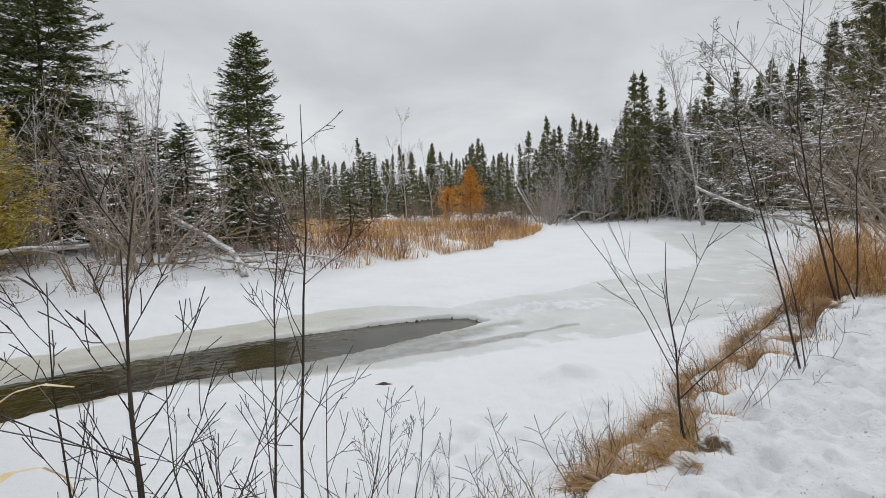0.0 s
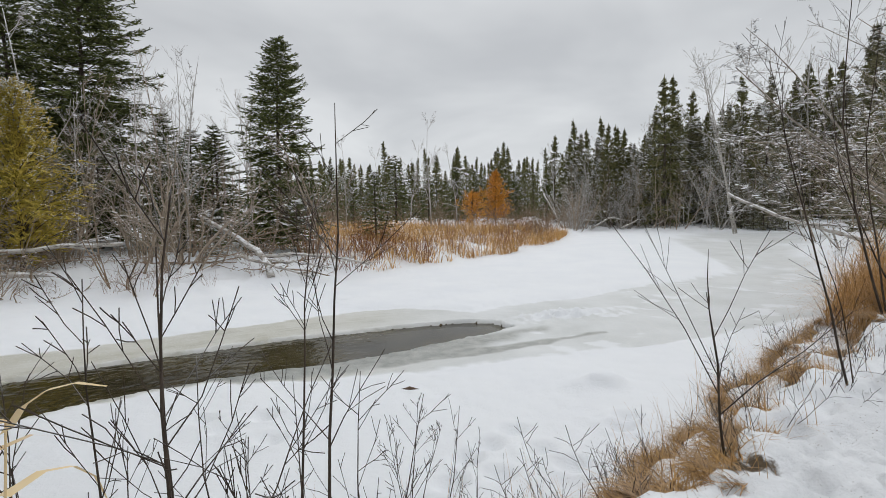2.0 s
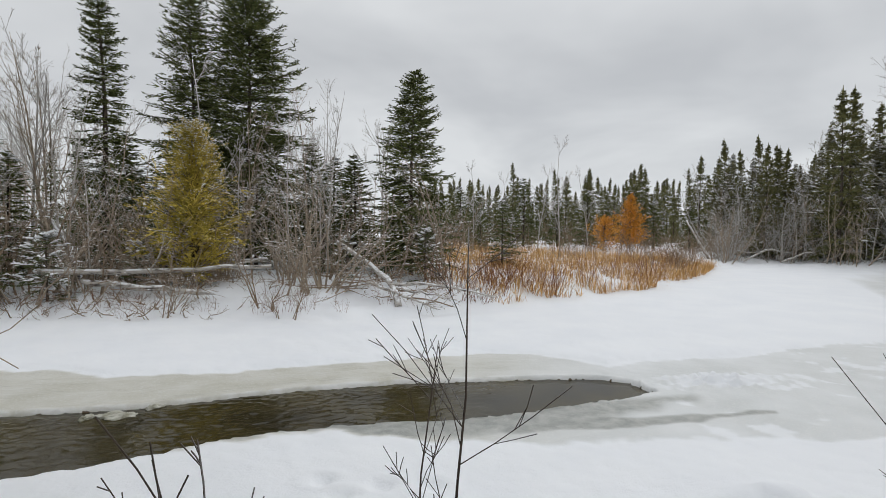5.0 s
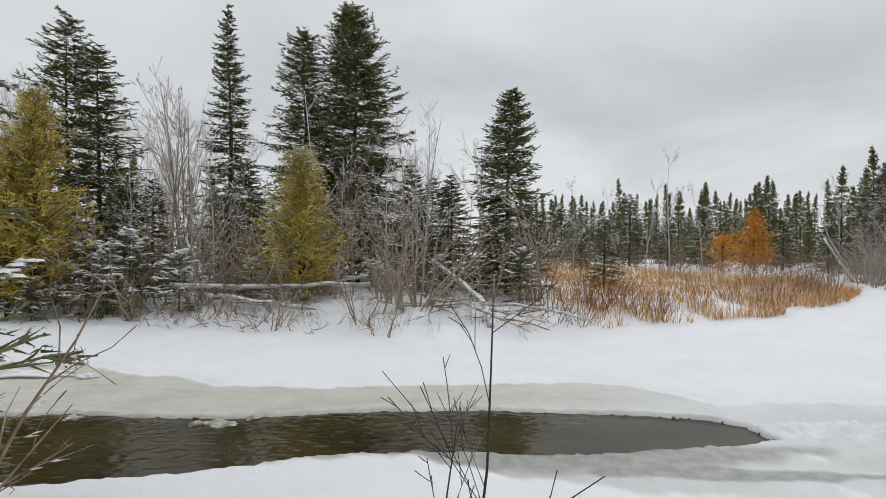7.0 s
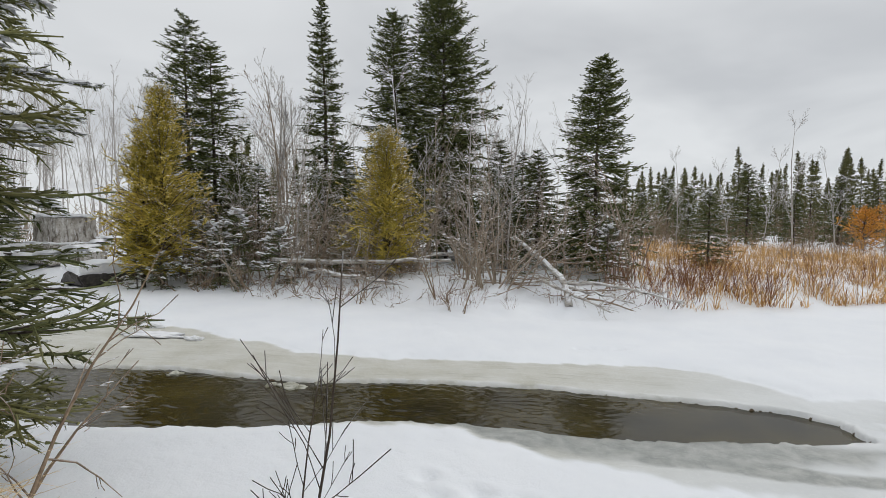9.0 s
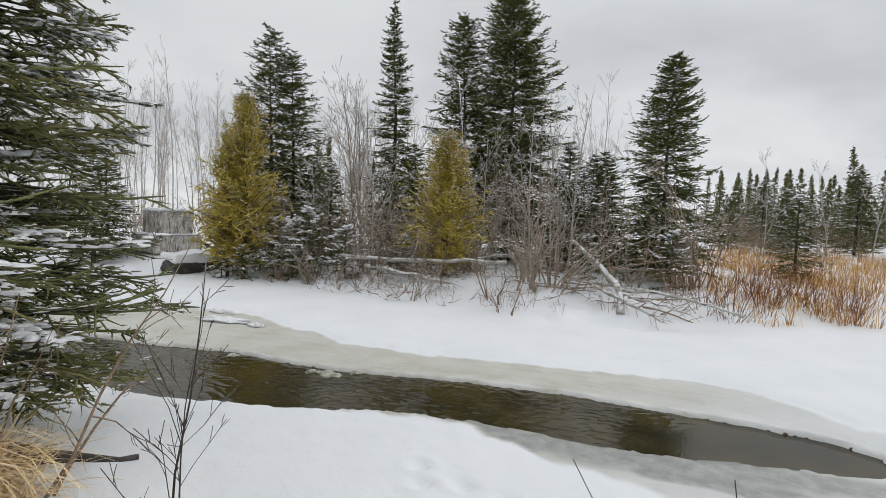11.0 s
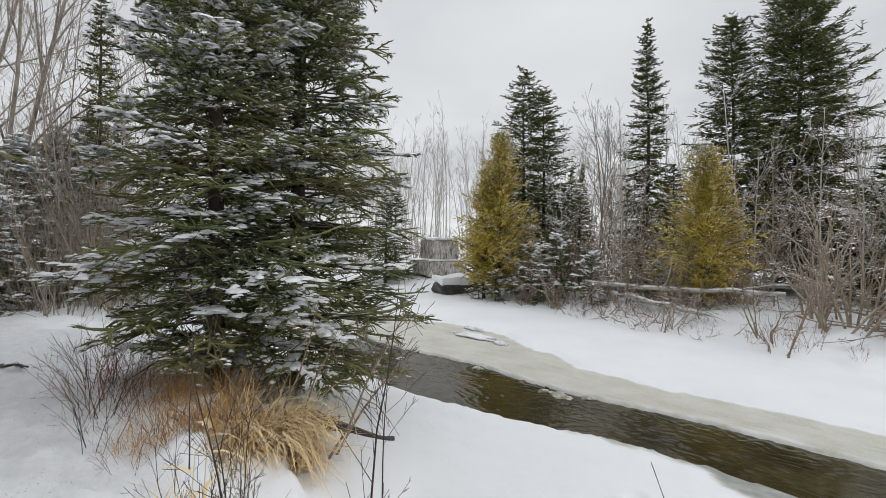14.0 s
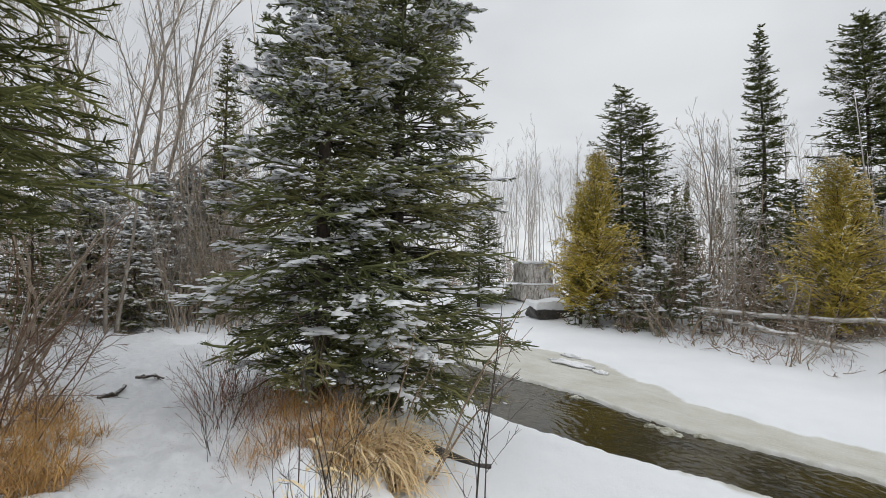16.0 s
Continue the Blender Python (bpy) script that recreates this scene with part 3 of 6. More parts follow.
# The open water: a rippled sheet, calm where it runs under the ice.
wxs = np.concatenate([np.linspace(-40, -9.2, 60), np.arange(-9.1, 1.2, 0.026)])
wys = np.concatenate([np.linspace(-7, 0.9, 30), np.arange(0.95, 8.4, 0.026)])
wx, wy = np.meshgrid(wxs, wys)
ca, sa = math.cos(radians(38)), math.sin(radians(38))
fu, fv = wx * ca + wy * sa, wy * ca - wx * sa
fu, fv = fu + 0.12 * fnoise(wx, wy, 2.3, 35), fv + 0.10 * fnoise(wx, wy, 2.9, 36)
rough_part = 0.03 + 0.97 * smooth((-1.0 - wx + 0.35 * fnoise(wx, wy, 2.5, 30)) / 0.8)
rip = (1 - np.abs(fnoise(fu * 0.35, fv, 13.0, 31))) * 0.7 + (1 - np.abs(fnoise(fu * 0.4, fv * 1.1, 23.0, 32))) * 0.6 + fnoise(fu * 0.55, fv, 41.0, 33) * 0.28
wz = -0.060 + 0.0150 * rough_part * rip * (0.7 + 0.3 * fnoise(wx, wy, 0.9, 34))
nxw, nyw = len(wxs), len(wys)
q = (np.arange(nyw - 1)[:, None] * nxw + np.arange(nxw - 1)[None]).ravel()
q = q[poly_sd(wx, wy, WATER)[:-1, :-1].ravel() > -0.35]
used, back = np.unique(np.stack([q, q + 1, q + nxw + 1, q + nxw], -1), return_inverse=True)
me = mesh_np("water", np.stack([wx, wy, wz], -1).reshape(-1, 3)[used], [back.reshape(-1, 4)], M_WATER)
solo("water", me, (0, 0, 0), "dark brown open river water with ripples", "water", kind="structure")

# ---- plants: makers ----


def conifer(name, h, r, seed, label, category, mat, detail=1.0, z0=0.5, whorl=0.22, per=7, nl=0.09, nw=0.03, snow=0.3, snow_size=0.05, shape=0.9, droop=-0.25, bare=0.0, group="", tops=((0, 0, 1.0),), lean=0.0, bark=None, twigs=10, ragged=0.3, rise=0.0, limbs=True, tier=0.5, side=4, shoot=0.015, low_snow=0.2, loose=False):
    """A conifer at the origin: trunk with limbs, crown of needles and the snow that lies on it."""
    g = np.random.default_rng(seed)
    root = thing(name, (0, 0, 0), label, category, group)
    green, white, trunk = Soup(), Soup(), Soup()
    for tx, ty, th in tops:
        H = h * th
        k = 12
        zz = np.linspace(-0.15, H, k)
        P = np.stack([tx + lean * zz + 0.015 * H * np.sin(zz * 0.7 + seed) * (zz / H) ** 2, ty + 0.012 * H * np.sin(zz * 0.5 + 2 * seed) * (zz / H) ** 2, zz], -1)[None]
        R0 = 0.010 * H + 0.015
        trunk.add(*tubes(P, (R0 * (1 - zz / H) + 0.005)[None], 7))
        base, way, ln, hu = [], [], [], []
        z = z0
        while z < H * 0.99:
            u = (z - z0) / (H - z0)
            env = r * (th if th < 1 else 1) * ((1 - u) ** shape) * (0.72 + 0.28 * smooth(np.array((u + 0.02) / 0.1))) + 0.04
            m = max(5, int(per * (0.8 + 0.35 * (1 - u))))
            az = g.uniform(0, 2 * np.pi) + np.arange(m) * 2 * np.pi / m + g.normal(0, 0.25, m)
            pz = z + g.uniform(-tier, tier, m) * whorl
            up = (0.32 * u - 0.10 + rise) + g.normal(0, 0.12, m)
            l = env * g.uniform(1 - ragged, 1 + ragged * 0.7, m)
            l *= np.where(g.random(m) < bare, 0.3, 1)
            c, _ = along(P, np.clip(((pz + 0.15) / (H + 0.15)), 0, 0.999)[None])
            base.append(c[0])
            way.append(np.stack([np.cos(az), np.sin(az), up], -1))
            ln.append(l * np.sqrt(1 + np.maximum(up, 0) ** 2 * 0.6))
            hu.append(np.full(m, u))
            z += whorl * (0.20 + 0.90 * (1 - u)) * (0.8 + 0.4 * g.random())
        base, way, ln, hu = np.concatenate(base), np.concatenate(way), np.concatenate(ln), np.concatenate(hu)
        B = sway(base, way, ln, 5, 0.06, np.where(hu < 0.5, droop, 0.1), g)
        B[:, -1, 2] += 0.07 * ln
        if limbs:
            trunk.add(*tubes(B[:, ::2], (0.004 + 0.009 * ln)[:, None] * np.linspace(1, 0.3, 3)[None], 3))
        if not limbs:
            green.add(*tubes(P[:, [-3, -2, -1]] + np.array([[[0, 0, 0], [0, 0, 0], [0, 0, 0.03 * H]]]), np.array([[0.20, 0.12, 0.01]]) * r / 2, 4))
        Tw, tl, tt = grow(B, ln, twigs, 0.12, 0.98, (32, 60), 0.46, 3, 0.08, -0.12, 0.25 if loose else 0.75, g)
        size = 1 - (0.7 if limbs else 0.6) * hu
        st = np.repeat(size, twigs)
        n1, n2 = max(3, int(14 * detail)), max(2, int(9 * detail))
        green.add(*needles(B, n1, nl, nw, 0.55 if limbs else 0.8, 0.1, g, size))
        green.add(*needles(Tw, n2, nl, nw, 0.55 if limbs else 0.75, 0.0, g, st))
        # shoots: slim tapered bodies that carry the needles
        if limbs:
            wide = shoot * (1 - 0.45 * hu)
            T2, t2l, _ = grow(Tw, tl, side, 0.05, 1.0, (28, 55), 0.62, 2, 0.1, -0.12, 0.7, g)
            green.add(*cones(Tw, np.repeat(wide, twigs) * 1.1, g))
            green.add(*cones(T2, np.repeat(np.repeat(wide, twigs), side), g))
            green.add(*cones(B[:, 1:], wide * 1.3, g))
        if snow > 0:
            # snow lies bough by bough, in fingers along the outer twigs
            tip = B[:, -1]
            heap = fnoise(tip[:, 0] * 2 + seed, tip[:, 1] * 2 + 1.7 * tip[:, 2], 1.1, seed % 7) * 0.5 + 0.5
            rel = ln / (r * (1 - hu) ** shape + 0.04)
            laden = heap + g.uniform(-0.2, 0.2, len(B)) - 1.3 * (rel - 1) < snow * (1.3 - low_snow * hu)
            lt = np.repeat(laden, twigs) & (tt > 0.3) & (g.random(len(Tw)) < 0.85)
            for poly, pick, lo, q, m in ((B, laden, 0.4, 0.9, 8), (Tw, lt, 0.1, 0.62, 4))[:2 if limbs or snow > 0.3 else 1]:
                poly = poly[pick]
                if not len(poly):
                    continue
                p, tan = along(poly, g.uniform(lo, 1.0, (len(poly), m)))
                p, tan = p.reshape(-1, 3), tan.reshape(-1, 3)
                w = q * snow_size * g.uniform(0.35, 1.3, len(p)) * (1.0 if limbs else 1.5)
                white.add(*domes(p + [0, 0, 0.35 * nw], w * 1.5, w * 0.95, w * 0.55, np.arctan2(tan[:, 1], tan[:, 0]) + g.normal(0, 0.4, len(p))))
    part("trunk", trunk.mesh(name + "_trunk", bark or M_BARK), root)
    part("crown", green.mesh(name + "_crown", mat, False), root, kind="stuff")
    if white.n:
        part("snow_load", white.mesh(name + "_snow", M_SNOW), root, "fresh snow on the boughs", "stuff")
    return root


def near_spruce(name, h, r, seed, label, mat, z0, whorl, per, shape, laden, frost, twigs=12, side=5, shoot=0.011, ragged=0.32, droop=-0.3, pad=0.056, bare=0.06, hair=0.024, fine_to=5.3):
    """A spruce seen from close by: layered flat boughs of needled shoots, some of them under thick pads of snow."""
    g = np.random.default_rng(seed)
    root = thing(name, (0, 0, 0), label, "spruce tree")
    green, white, trunk = Soup(), Soup(), Soup()
    zz = np.linspace(-0.15, h, 12)
    P = np.stack([0.012 * h * np.sin(zz * 0.7 + seed) * (zz / h) ** 2, 0.012 * h * np.sin(zz * 0.5 + 2 * seed) * (zz / h) ** 2, zz], -1)[None]
    trunk.add(*tubes(P, ((0.010 * h + 0.02) * (1 - zz / h) + 0.005)[None], 8))
    base, way, ln, hu = [], [], [], []
    z = z0
    while z < h * 0.985:
        u = (z - z0) / (h - z0)
        env = r * (1 - u) ** shape * (0.75 + 0.25 * float(smooth(np.array(u / 0.12)))) + 0.04
        m = max(5, int(per * (0.75 + 0.35 * (1 - u))))
        az = g.uniform(0, 2 * np.pi) + np.arange(m) * 2 * np.pi / m + g.normal(0, 0.3, m)
        pz = z + g.uniform(-0.5, 0.5, m) * whorl
        l = env * g.uniform(1 - ragged, 1 + ragged * 0.75, m) * np.where(g.random(m) < bare, 0.35, 1)
        c, _ = along(P, np.clip((pz + 0.15) / (h + 0.15), 0, 0.999)[None])
        base.append(c[0])
        way.append(np.stack([np.cos(az), np.sin(az), 0.45 * u - 0.04 + g.normal(0, 0.07, m)], -1))
        ln.append(l)
        hu.append(np.full(m, u))
        z += whorl * (0.45 + 0.65 * (1 - u)) * g.uniform(0.8, 1.2)
    base, way, ln, hu = np.concatenate(base), np.concatenate(way), np.concatenate(ln), np.concatenate(hu)
    B = sway(base, way, ln, 6, 0.05, np.where(hu < 0.55, droop, 0.05), g)
    B[:, -1, 2] += 0.07 * ln
    B[:, -2, 2] += 0.02 * ln
    trunk.add(*tubes(B[:, ::2], (0.005 + 0.009 * ln)[:, None] * np.linspace(1, 0.35, 3)[None], 4))
    Tw, tl, tt = grow(B, ln, twigs, 0.14, 1.0, (30, 58), 0.52, 3, 0.09, -0.22, 0.72, g)
    near = Tw[:, 0, 2] < fine_to
    T2, _, t2 = grow(Tw[near], tl[near], side, 0.08, 1.0, (28, 55), 0.58, 2, 0.10, -0.12, 0.6, g)
    green.add(*tubes(Tw, shoot * g.uniform(0.8, 1.25, (len(Tw), 1)) * np.array([[0.85, 0.95, 0.35]]), 4))
    green.add(*tubes(B[:, 2:], np.full((len(B), 1), 1.15 * shoot) * np.array([[0.9, 1.0, 0.9, 0.4]]), 4))
    green.add(*cones(T2, shoot * 1.1, g))
    green.add(*needles(B[:, 2:], 28, hair, 0.0055, 1.0, 0.1, g))
    green.add(*needles(Tw, 13, hair, 0.0055, 1.0, 0.05, g))
    green.add(*cones(Tw[~near], shoot * 2.2, g))
    green.add(*needles(T2, 6, hair, 0.0055, 0.9, 0.05, g))
    # snow: thick broken pads on laden boughs, a light dusting on the rest
    end = B[:, -1]
    heap = 0.3 * fnoise(end[:, 0] * 2.6 + seed, end[:, 1] * 2.6 + 3.7 * end[:, 2], 1.0, seed % 7) + g.uniform(0, 1, len(B)) - 0.5 * (ln / (r * (1 - hu) ** shape + 0.04) - 1)
    full = heap < np.quantile(heap, laden)
    lt = np.repeat(full, twigs) & (tt > 0.38) & (g.random(len(Tw)) < 0.9)
    lf = np.repeat(lt[near], side) & (g.random(len(T2)) < 0.75)
    dust = ~np.repeat(lt[near], side) & (g.random(len(T2)) < frost * (0.35 + 0.9 * np.repeat(np.repeat(hu, twigs)[near], side)))
    for poly, pick, m, w0, lo, thick, round_ in ((B, full, 12, 0.80, 0.45, 0.36, True), (Tw, lt, 5, 0.74, 0.1, 0.34, True), (T2, lf, 2, 0.45, 0.1, 0.36, False), (T2, dust, 2, 0.32, 0.15, 0.5, False)):
        q = poly[pick]
        if not len(q):
            continue
        p, tan = along(q, g.uniform(lo, 1.0, (len(q), m)))
        p, tan = p.reshape(-1, 3), tan.reshape(-1, 3)
        w = w0 * pad * g.uniform(0.45, 1.3, len(p))
        p = p + np.stack([0 * w, 0 * w, 0.8 * shoot + g.uniform(-0.12, 0.16, len(p)) * w], -1)
        white.add(*domes(p, w * 1.5, w * 0.8, w * thick, np.arctan2(tan[:, 1], tan[:, 0]) + g.normal(0, 0.5, len(p)), round_))
    part("trunk", trunk.mesh(name + "_trunk", M_BARK), root)
    part("crown", green.mesh(name + "_crown", mat, False), root, kind="stuff")
    part("snow_load", white.mesh(name + "_snow", M_SNOW), root, "fresh snow on the boughs", "stuff")
    return root


def bare_polys(g, base, way, length, radius, levels, wander=0.07, lift=0.25, k=7):
    """Branching polylines, level by level, each with its radii."""
    P = sway(base, way, length, k, wander, lift, g)
    L, R = np.asarray(length, float), np.asarray(radius, float)
    out = [(P, R[:, None] * np.linspace(1, 0.22, k)[None])]
    for per, lo, hi, angle, factor, thin in levels:
        kk = 4 if len(out) == 1 else 3
        P2, L2, t = grow(P, L, per, lo, hi, angle, factor, kk, wander * 1.5, lift, 0, g)
        R2 = np.repeat(R, per) * (1 - 0.7 * t) * thin
        R2 = np.maximum(R2, 0.0012)
        out.append((P2, R2[:, None] * np.linspace(1, 0.35, kk)[None]))
        P, L, R = P2, L2, R2
    return out


def bare_mesh(name, polys, mat, sides=(5, 3, 3, 3), fat=1.0, least=0.0012, flecks=0, fleck=0.03, g=rng):
    """Tubes along the polylines; flecks: how many bits of snow lie on the twigs."""
    s, w = Soup(), Soup()
    for (P, R), n in zip(polys, sides):
        s.add(*tubes(P, np.maximum(R * fat, least), n))
    if flecks:
        for P, R in polys[-2:]:
            k = max(1, flecks // 2)
            i = g.integers(0, len(P), k)
            p, tan = along(P[i], g.uniform(0.05, 0.95, (k, 1)))
            p, tan = p[:, 0], tan[:, 0]
            z = fleck * g.uniform(0.5, 1.5, k)
            w.add(*domes(p + [0, 0, 0.003], z * 1.25, z * 0.3, z * 0.3, np.arctan2(tan[:, 1], tan[:, 0])))
    return s.with_snow(name, mat, w)


def shrub_mesh(name, seed, height, stems, spread_r, mat, fat=1.0, levels=None, radius=0.010, wander=0.12, flecks=0, fleck=0.03, least=0.0012):
    g = np.random.default_rng(seed)
    a = g.uniform(0, 2 * np.pi, stems)
    rr = spread_r * np.sqrt(g.random(stems))
    base = np.stack([0.35 * rr * np.cos(a), 0.35 * rr * np.sin(a), np.full(stems, -0.08)], -1)
    way = np.stack([rr * np.cos(a) / height, rr * np.sin(a) / height, np.full(stems, 1.0)], -1) + g.normal(0, 0.2, (stems, 3))
    ln = height * g.uniform(0.55, 1.1, stems)
    lv = levels or ((6, 0.15, 0.95, (28, 75), 0.45, 0.6), (3, 0.2, 0.95, (25, 70), 0.5, 0.6))
    return bare_mesh(name, bare_polys(g, base, way, ln, radius * (0.6 + 0.5 * ln / height), lv, wander, 0.04, 6), mat, (4, 3, 3, 3), fat, least, flecks, fleck, g)


def tree_mesh(name, seed, height, mat, radius=0.06, lean=(0, 0), levels=None, wander=0.05, least=0.004, flecks=0, fleck=0.04):
    """The meshes of a leafless tree: its trunk and its branches."""
    g = np.random.default_rng(seed)
    lv = levels or ((14, 0.3, 0.97, (25, 50), 0.38, 0.45), (6, 0.2, 0.95, (25, 50), 0.42, 0.55), (4, 0.2, 0.95, (25, 50), 0.45, 0.6))
    polys = bare_polys(g, np.array([[0, 0, -0.1]]), np.array([[lean[0], lean[1], 1.0]]), [height], [radius], lv, wander, 0.1)
    return split_mesh(name, polys, mat, least, flecks, fleck, g)


def split_mesh(name, polys, mat, least, flecks, fleck, g):
    return bare_mesh(name + "_trunk", polys[:1], mat, (7,), 1.0, least), bare_mesh(name + "_branches", polys[1:], mat, (4, 3, 3), 1.0, least, flecks, fleck, g)


def tree_thing(name, meshes, m, label, category, group=""):
    root = thing(name, (0, 0, 0), label, category, group)
    root.matrix_basis = m
    part("trunk", meshes[0], root)
    part("crown", meshes[1], root, kind="stuff")
    return root


def blades(g, base, height, width, lean=0.35, bend=0.9, k=4, toward=None, even=False):
    """Bent blades of grass as narrow ribbons; toward: the way in which they hang over."""
    n = len(base)
    az = g.uniform(0, 2 * np.pi, n) if toward is None else g.normal(toward, 0.9, n)
    d = np.stack([np.cos(az), np.sin(az), np.zeros(n)], -1)
    s = np.stack([-np.sin(az), np.cos(az), np.zeros(n)], -1)
    ln = height * g.uniform(0.55, 1.15, n)
    le = lean * (g.uniform(0.7, 1.2, n) if even else g.uniform(0.2, 1.6, n))
    be = bend * g.uniform(0.1, 1.4, n)
    P = np.empty((n, k, 3))
    P[:, 0] = base
    ang = le.copy()
    for j in range(1, k):
        st = (ln / (k - 1))[:, None]
        P[:, j] = P[:, j - 1] + st * (d * np.sin(ang)[:, None] + np.array([0, 0, 1.0]) * np.cos(ang)[:, None])
        ang = ang + be / (k - 1)
    w = width * np.linspace(1, 0.15, k)[None, :, None] * g.uniform(0.7, 1.3, (n, 1, 1))
    V = np.stack([P - s[:, None] * w / 2, P + s[:, None] * w / 2], 2).reshape(-1, 3)
    i = (np.arange(n)[:, None] * 2 * k + np.arange(k - 1)[None] * 2).ravel()
    return V, [np.stack([i, i + 1, i + 3, i + 2], -1)]


def tuft_mesh(name, seed, count, radius, height, width, mat, lean=0.5, bend=1.3, toward=None, even=False):
    g = np.random.default_rng(seed)
    a, rr = g.uniform(0, 2 * np.pi, count), radius * np.sqrt(g.random(count))
    base = np.stack([rr * np.cos(a), rr * np.sin(a), np.full(count, -0.03)], -1)
    return mesh_np(name, *blades(g, base, height, width, lean, bend, 5, toward, even), mat, False)


def put(ob, x, y, s=1.0, turn=0.0, dz=0.0, sz=None):
    return copy_thing(ob, Matrix.Translation((x, y, ground_z(x, y) + dz)) @ Matrix.Rotation(turn, 4, "Z") @ Matrix.Diagonal((s, s, sz or s, 1)))


def stand(ob, x, y, turn=0.0, dz=0.0):
    ob.location = (x, y, ground_z(x, y) + dz)
    ob.rotation_euler = (0, 0, turn)
    return ob


def many(name, me, spots, label, category, group):
    """Copies of one mesh as things of their own, each on the ground."""
    made = []
    for x, y, s, turn in spots:
        m = Matrix.Translation((x, y, ground_z(x, y))) @ Matrix.Rotation(turn, 4, "Z") @ Matrix.Diagonal((s, s, s, 1))
        if isinstance(me, tuple):
            made.append(tree_thing(name, me, m, label, category, group))
            continue
        ob = new(name, me)
        ob.matrix_basis = m
        made.append(tagged(ob, label, category, group))
    return made

# ---- far bank: the large conifers ----
stand(conifer("spruce_tree", 6.9, 1.72, 3, "dark green spruce standing alone with snow on its boughs", "spruce tree", M_SPRUCE, 0.5, 0.5, 0.27, 8, 0.075, 0.026, 0.50, 0.05, shape=0.55, droop=-0.3, twigs=11, side=5, shoot=0.021, ragged=0.26, low_snow=1.1), -6.14, 16.47, 0.4)
stand(conifer("spruce_tree", 9.9, 1.18, 5, "slender pointed spruce with thin snowy branches", "spruce tree", M_SPRUCE, 0.5, 1.0, 0.29, 8, 0.075, 0.026, 0.45, 0.042, shape=0.62, droop=-0.35, bare=0.12, ragged=0.34, twigs=10, side=4, shoot=0.02, low_snow=0.7), -14.92, 12.49, 1.1)
stand(conifer("spruce_tree", 8.5, 1.75, 7, "dark spruce with a double top and snowy lower boughs", "spruce tree", M_SPRUCE, 0.45, 0.8, 0.36, 7, 0.085, 0.028, 0.52, 0.055, shape=0.5, droop=-0.3, twigs=10, side=4, shoot=0.023, ragged=0.42, bare=0.1, tops=((0, 0, 1.0), (0.35, 0.72, 0.92)), low_snow=0.9), -17.65, 8.78)
stand(conifer("spruce_tree", 11.5, 2.75, 9, "broad tall spruce rising above the far bank thicket", "spruce tree", M_SPRUCE, 0.5, 1.0, 0.34, 9, 0.09, 0.032, 0.34, 0.06, shape=0.52, droop=-0.22, ragged=0.38, bare=0.08, twigs=11, side=6, shoot=0.026, low_snow=0.6), -13.5, 17.5, 0.2)
stand(conifer("spruce_tree", 10.1, 1.95, 11, "tall spruce growing close to a broader one", "spruce tree", M_SPRUCE, 0.5, 1.0, 0.36, 8, 0.09, 0.032, 0.30, 0.055, shape=0.5, droop=-0.22, ragged=0.45, bare=0.1, twigs=10, side=5, shoot=0.025, low_snow=0.6), -14.6, 15.8, 2.0)
small_spruce = stand(conifer("spruce_tree", 4.6, 1.15, 13, "young spruce dusted with snow among bare shrubs", "spruce tree", M_SPRUCE, 0.35, 0.3, 0.26, 7, 0.08, 0.03, 0.42, 0.04, shape=0.7, droop=-0.25, twigs=7, group="young spruces", side=4, shoot=0.02, low_snow=0.5), -8.6, 17.1)
small_spruce.scale = (1.25, 1.25, 0.92)
for x, y, s, a in ((-7.4, 18.6, 0.85, 1.0), (-10.8, 18.2, 0.8, 2.0), (-16.2, 14.6, 0.9, 0.6), (-19.6, 11.5, 1.0, 2.7), (-13.2, 13.2, 0.62, 4.2), (-15.6, 10.2, 0.85, 5.0), (-3.9, 21.5, 0.7, 1.9), (-22.4, 3.7, 1.05, 0.3), (-24.4, 4.4, 1.1, 3.3), (-11.6, 21.0, 1.1, 3.9), (-17.5, 15.5, 1.2, 1.3), (-9.7, 19.0, 1.0, 4.1), (-12.0, 19.8, 1.2, 2.2), (-9.4, 16.3, 0.75, 0.7), (-10.4, 16.9, 0.85, 5.2), (-14.3, 12.0, 0.8, 1.2), (-12.3, 16.4, 1.0, 0.4)):
    put(small_spruce, x, y, s, a)
stand(conifer("cedar_tree", 4.3, 1.15, 17, "yellowed cedar with drooping flat sprays", "cedar tree", M_CEDAR, 0.6, 0.25, 0.18, 11, 0.055, 0.028, 0.04, 0.03, shape=0.62, droop=-0.9, ragged=0.55, rise=1.1, bare=0.10, twigs=9, bark=M_BARK, side=5, shoot=0.013, loose=True), -10.5, 11.4)
stand(conifer("cedar_tree", 5.9, 1.25, 19, "tall yellow-brown cedar beside the frozen river", "cedar tree", M_CEDAR, 0.6, 0.35, 0.20, 11, 0.06, 0.03, 0.05, 0.03, shape=0.55, droop=-0.9, ragged=0.55, rise=1.1, bare=0.10, twigs=7, bark=M_BARK, side=3, shoot=0.018, tops=((0, 0, 1.0), (-0.1, -0.5, 0.78)), loose=True), -16.1, 7.25)
frosty = stand(conifer("spruce_sapling", 2.2, 1.2, 23, "low snow-laden spruce sapling in the brush", "spruce tree", M_SPRUCE, 0.4, 0.1, 0.34, 6, 0.07, 0.026, 0.55, 0.085, shape=0.6, droop=-0.3, twigs=6, group="snowy saplings", side=3, shoot=0.018), -14.0, 8.6)
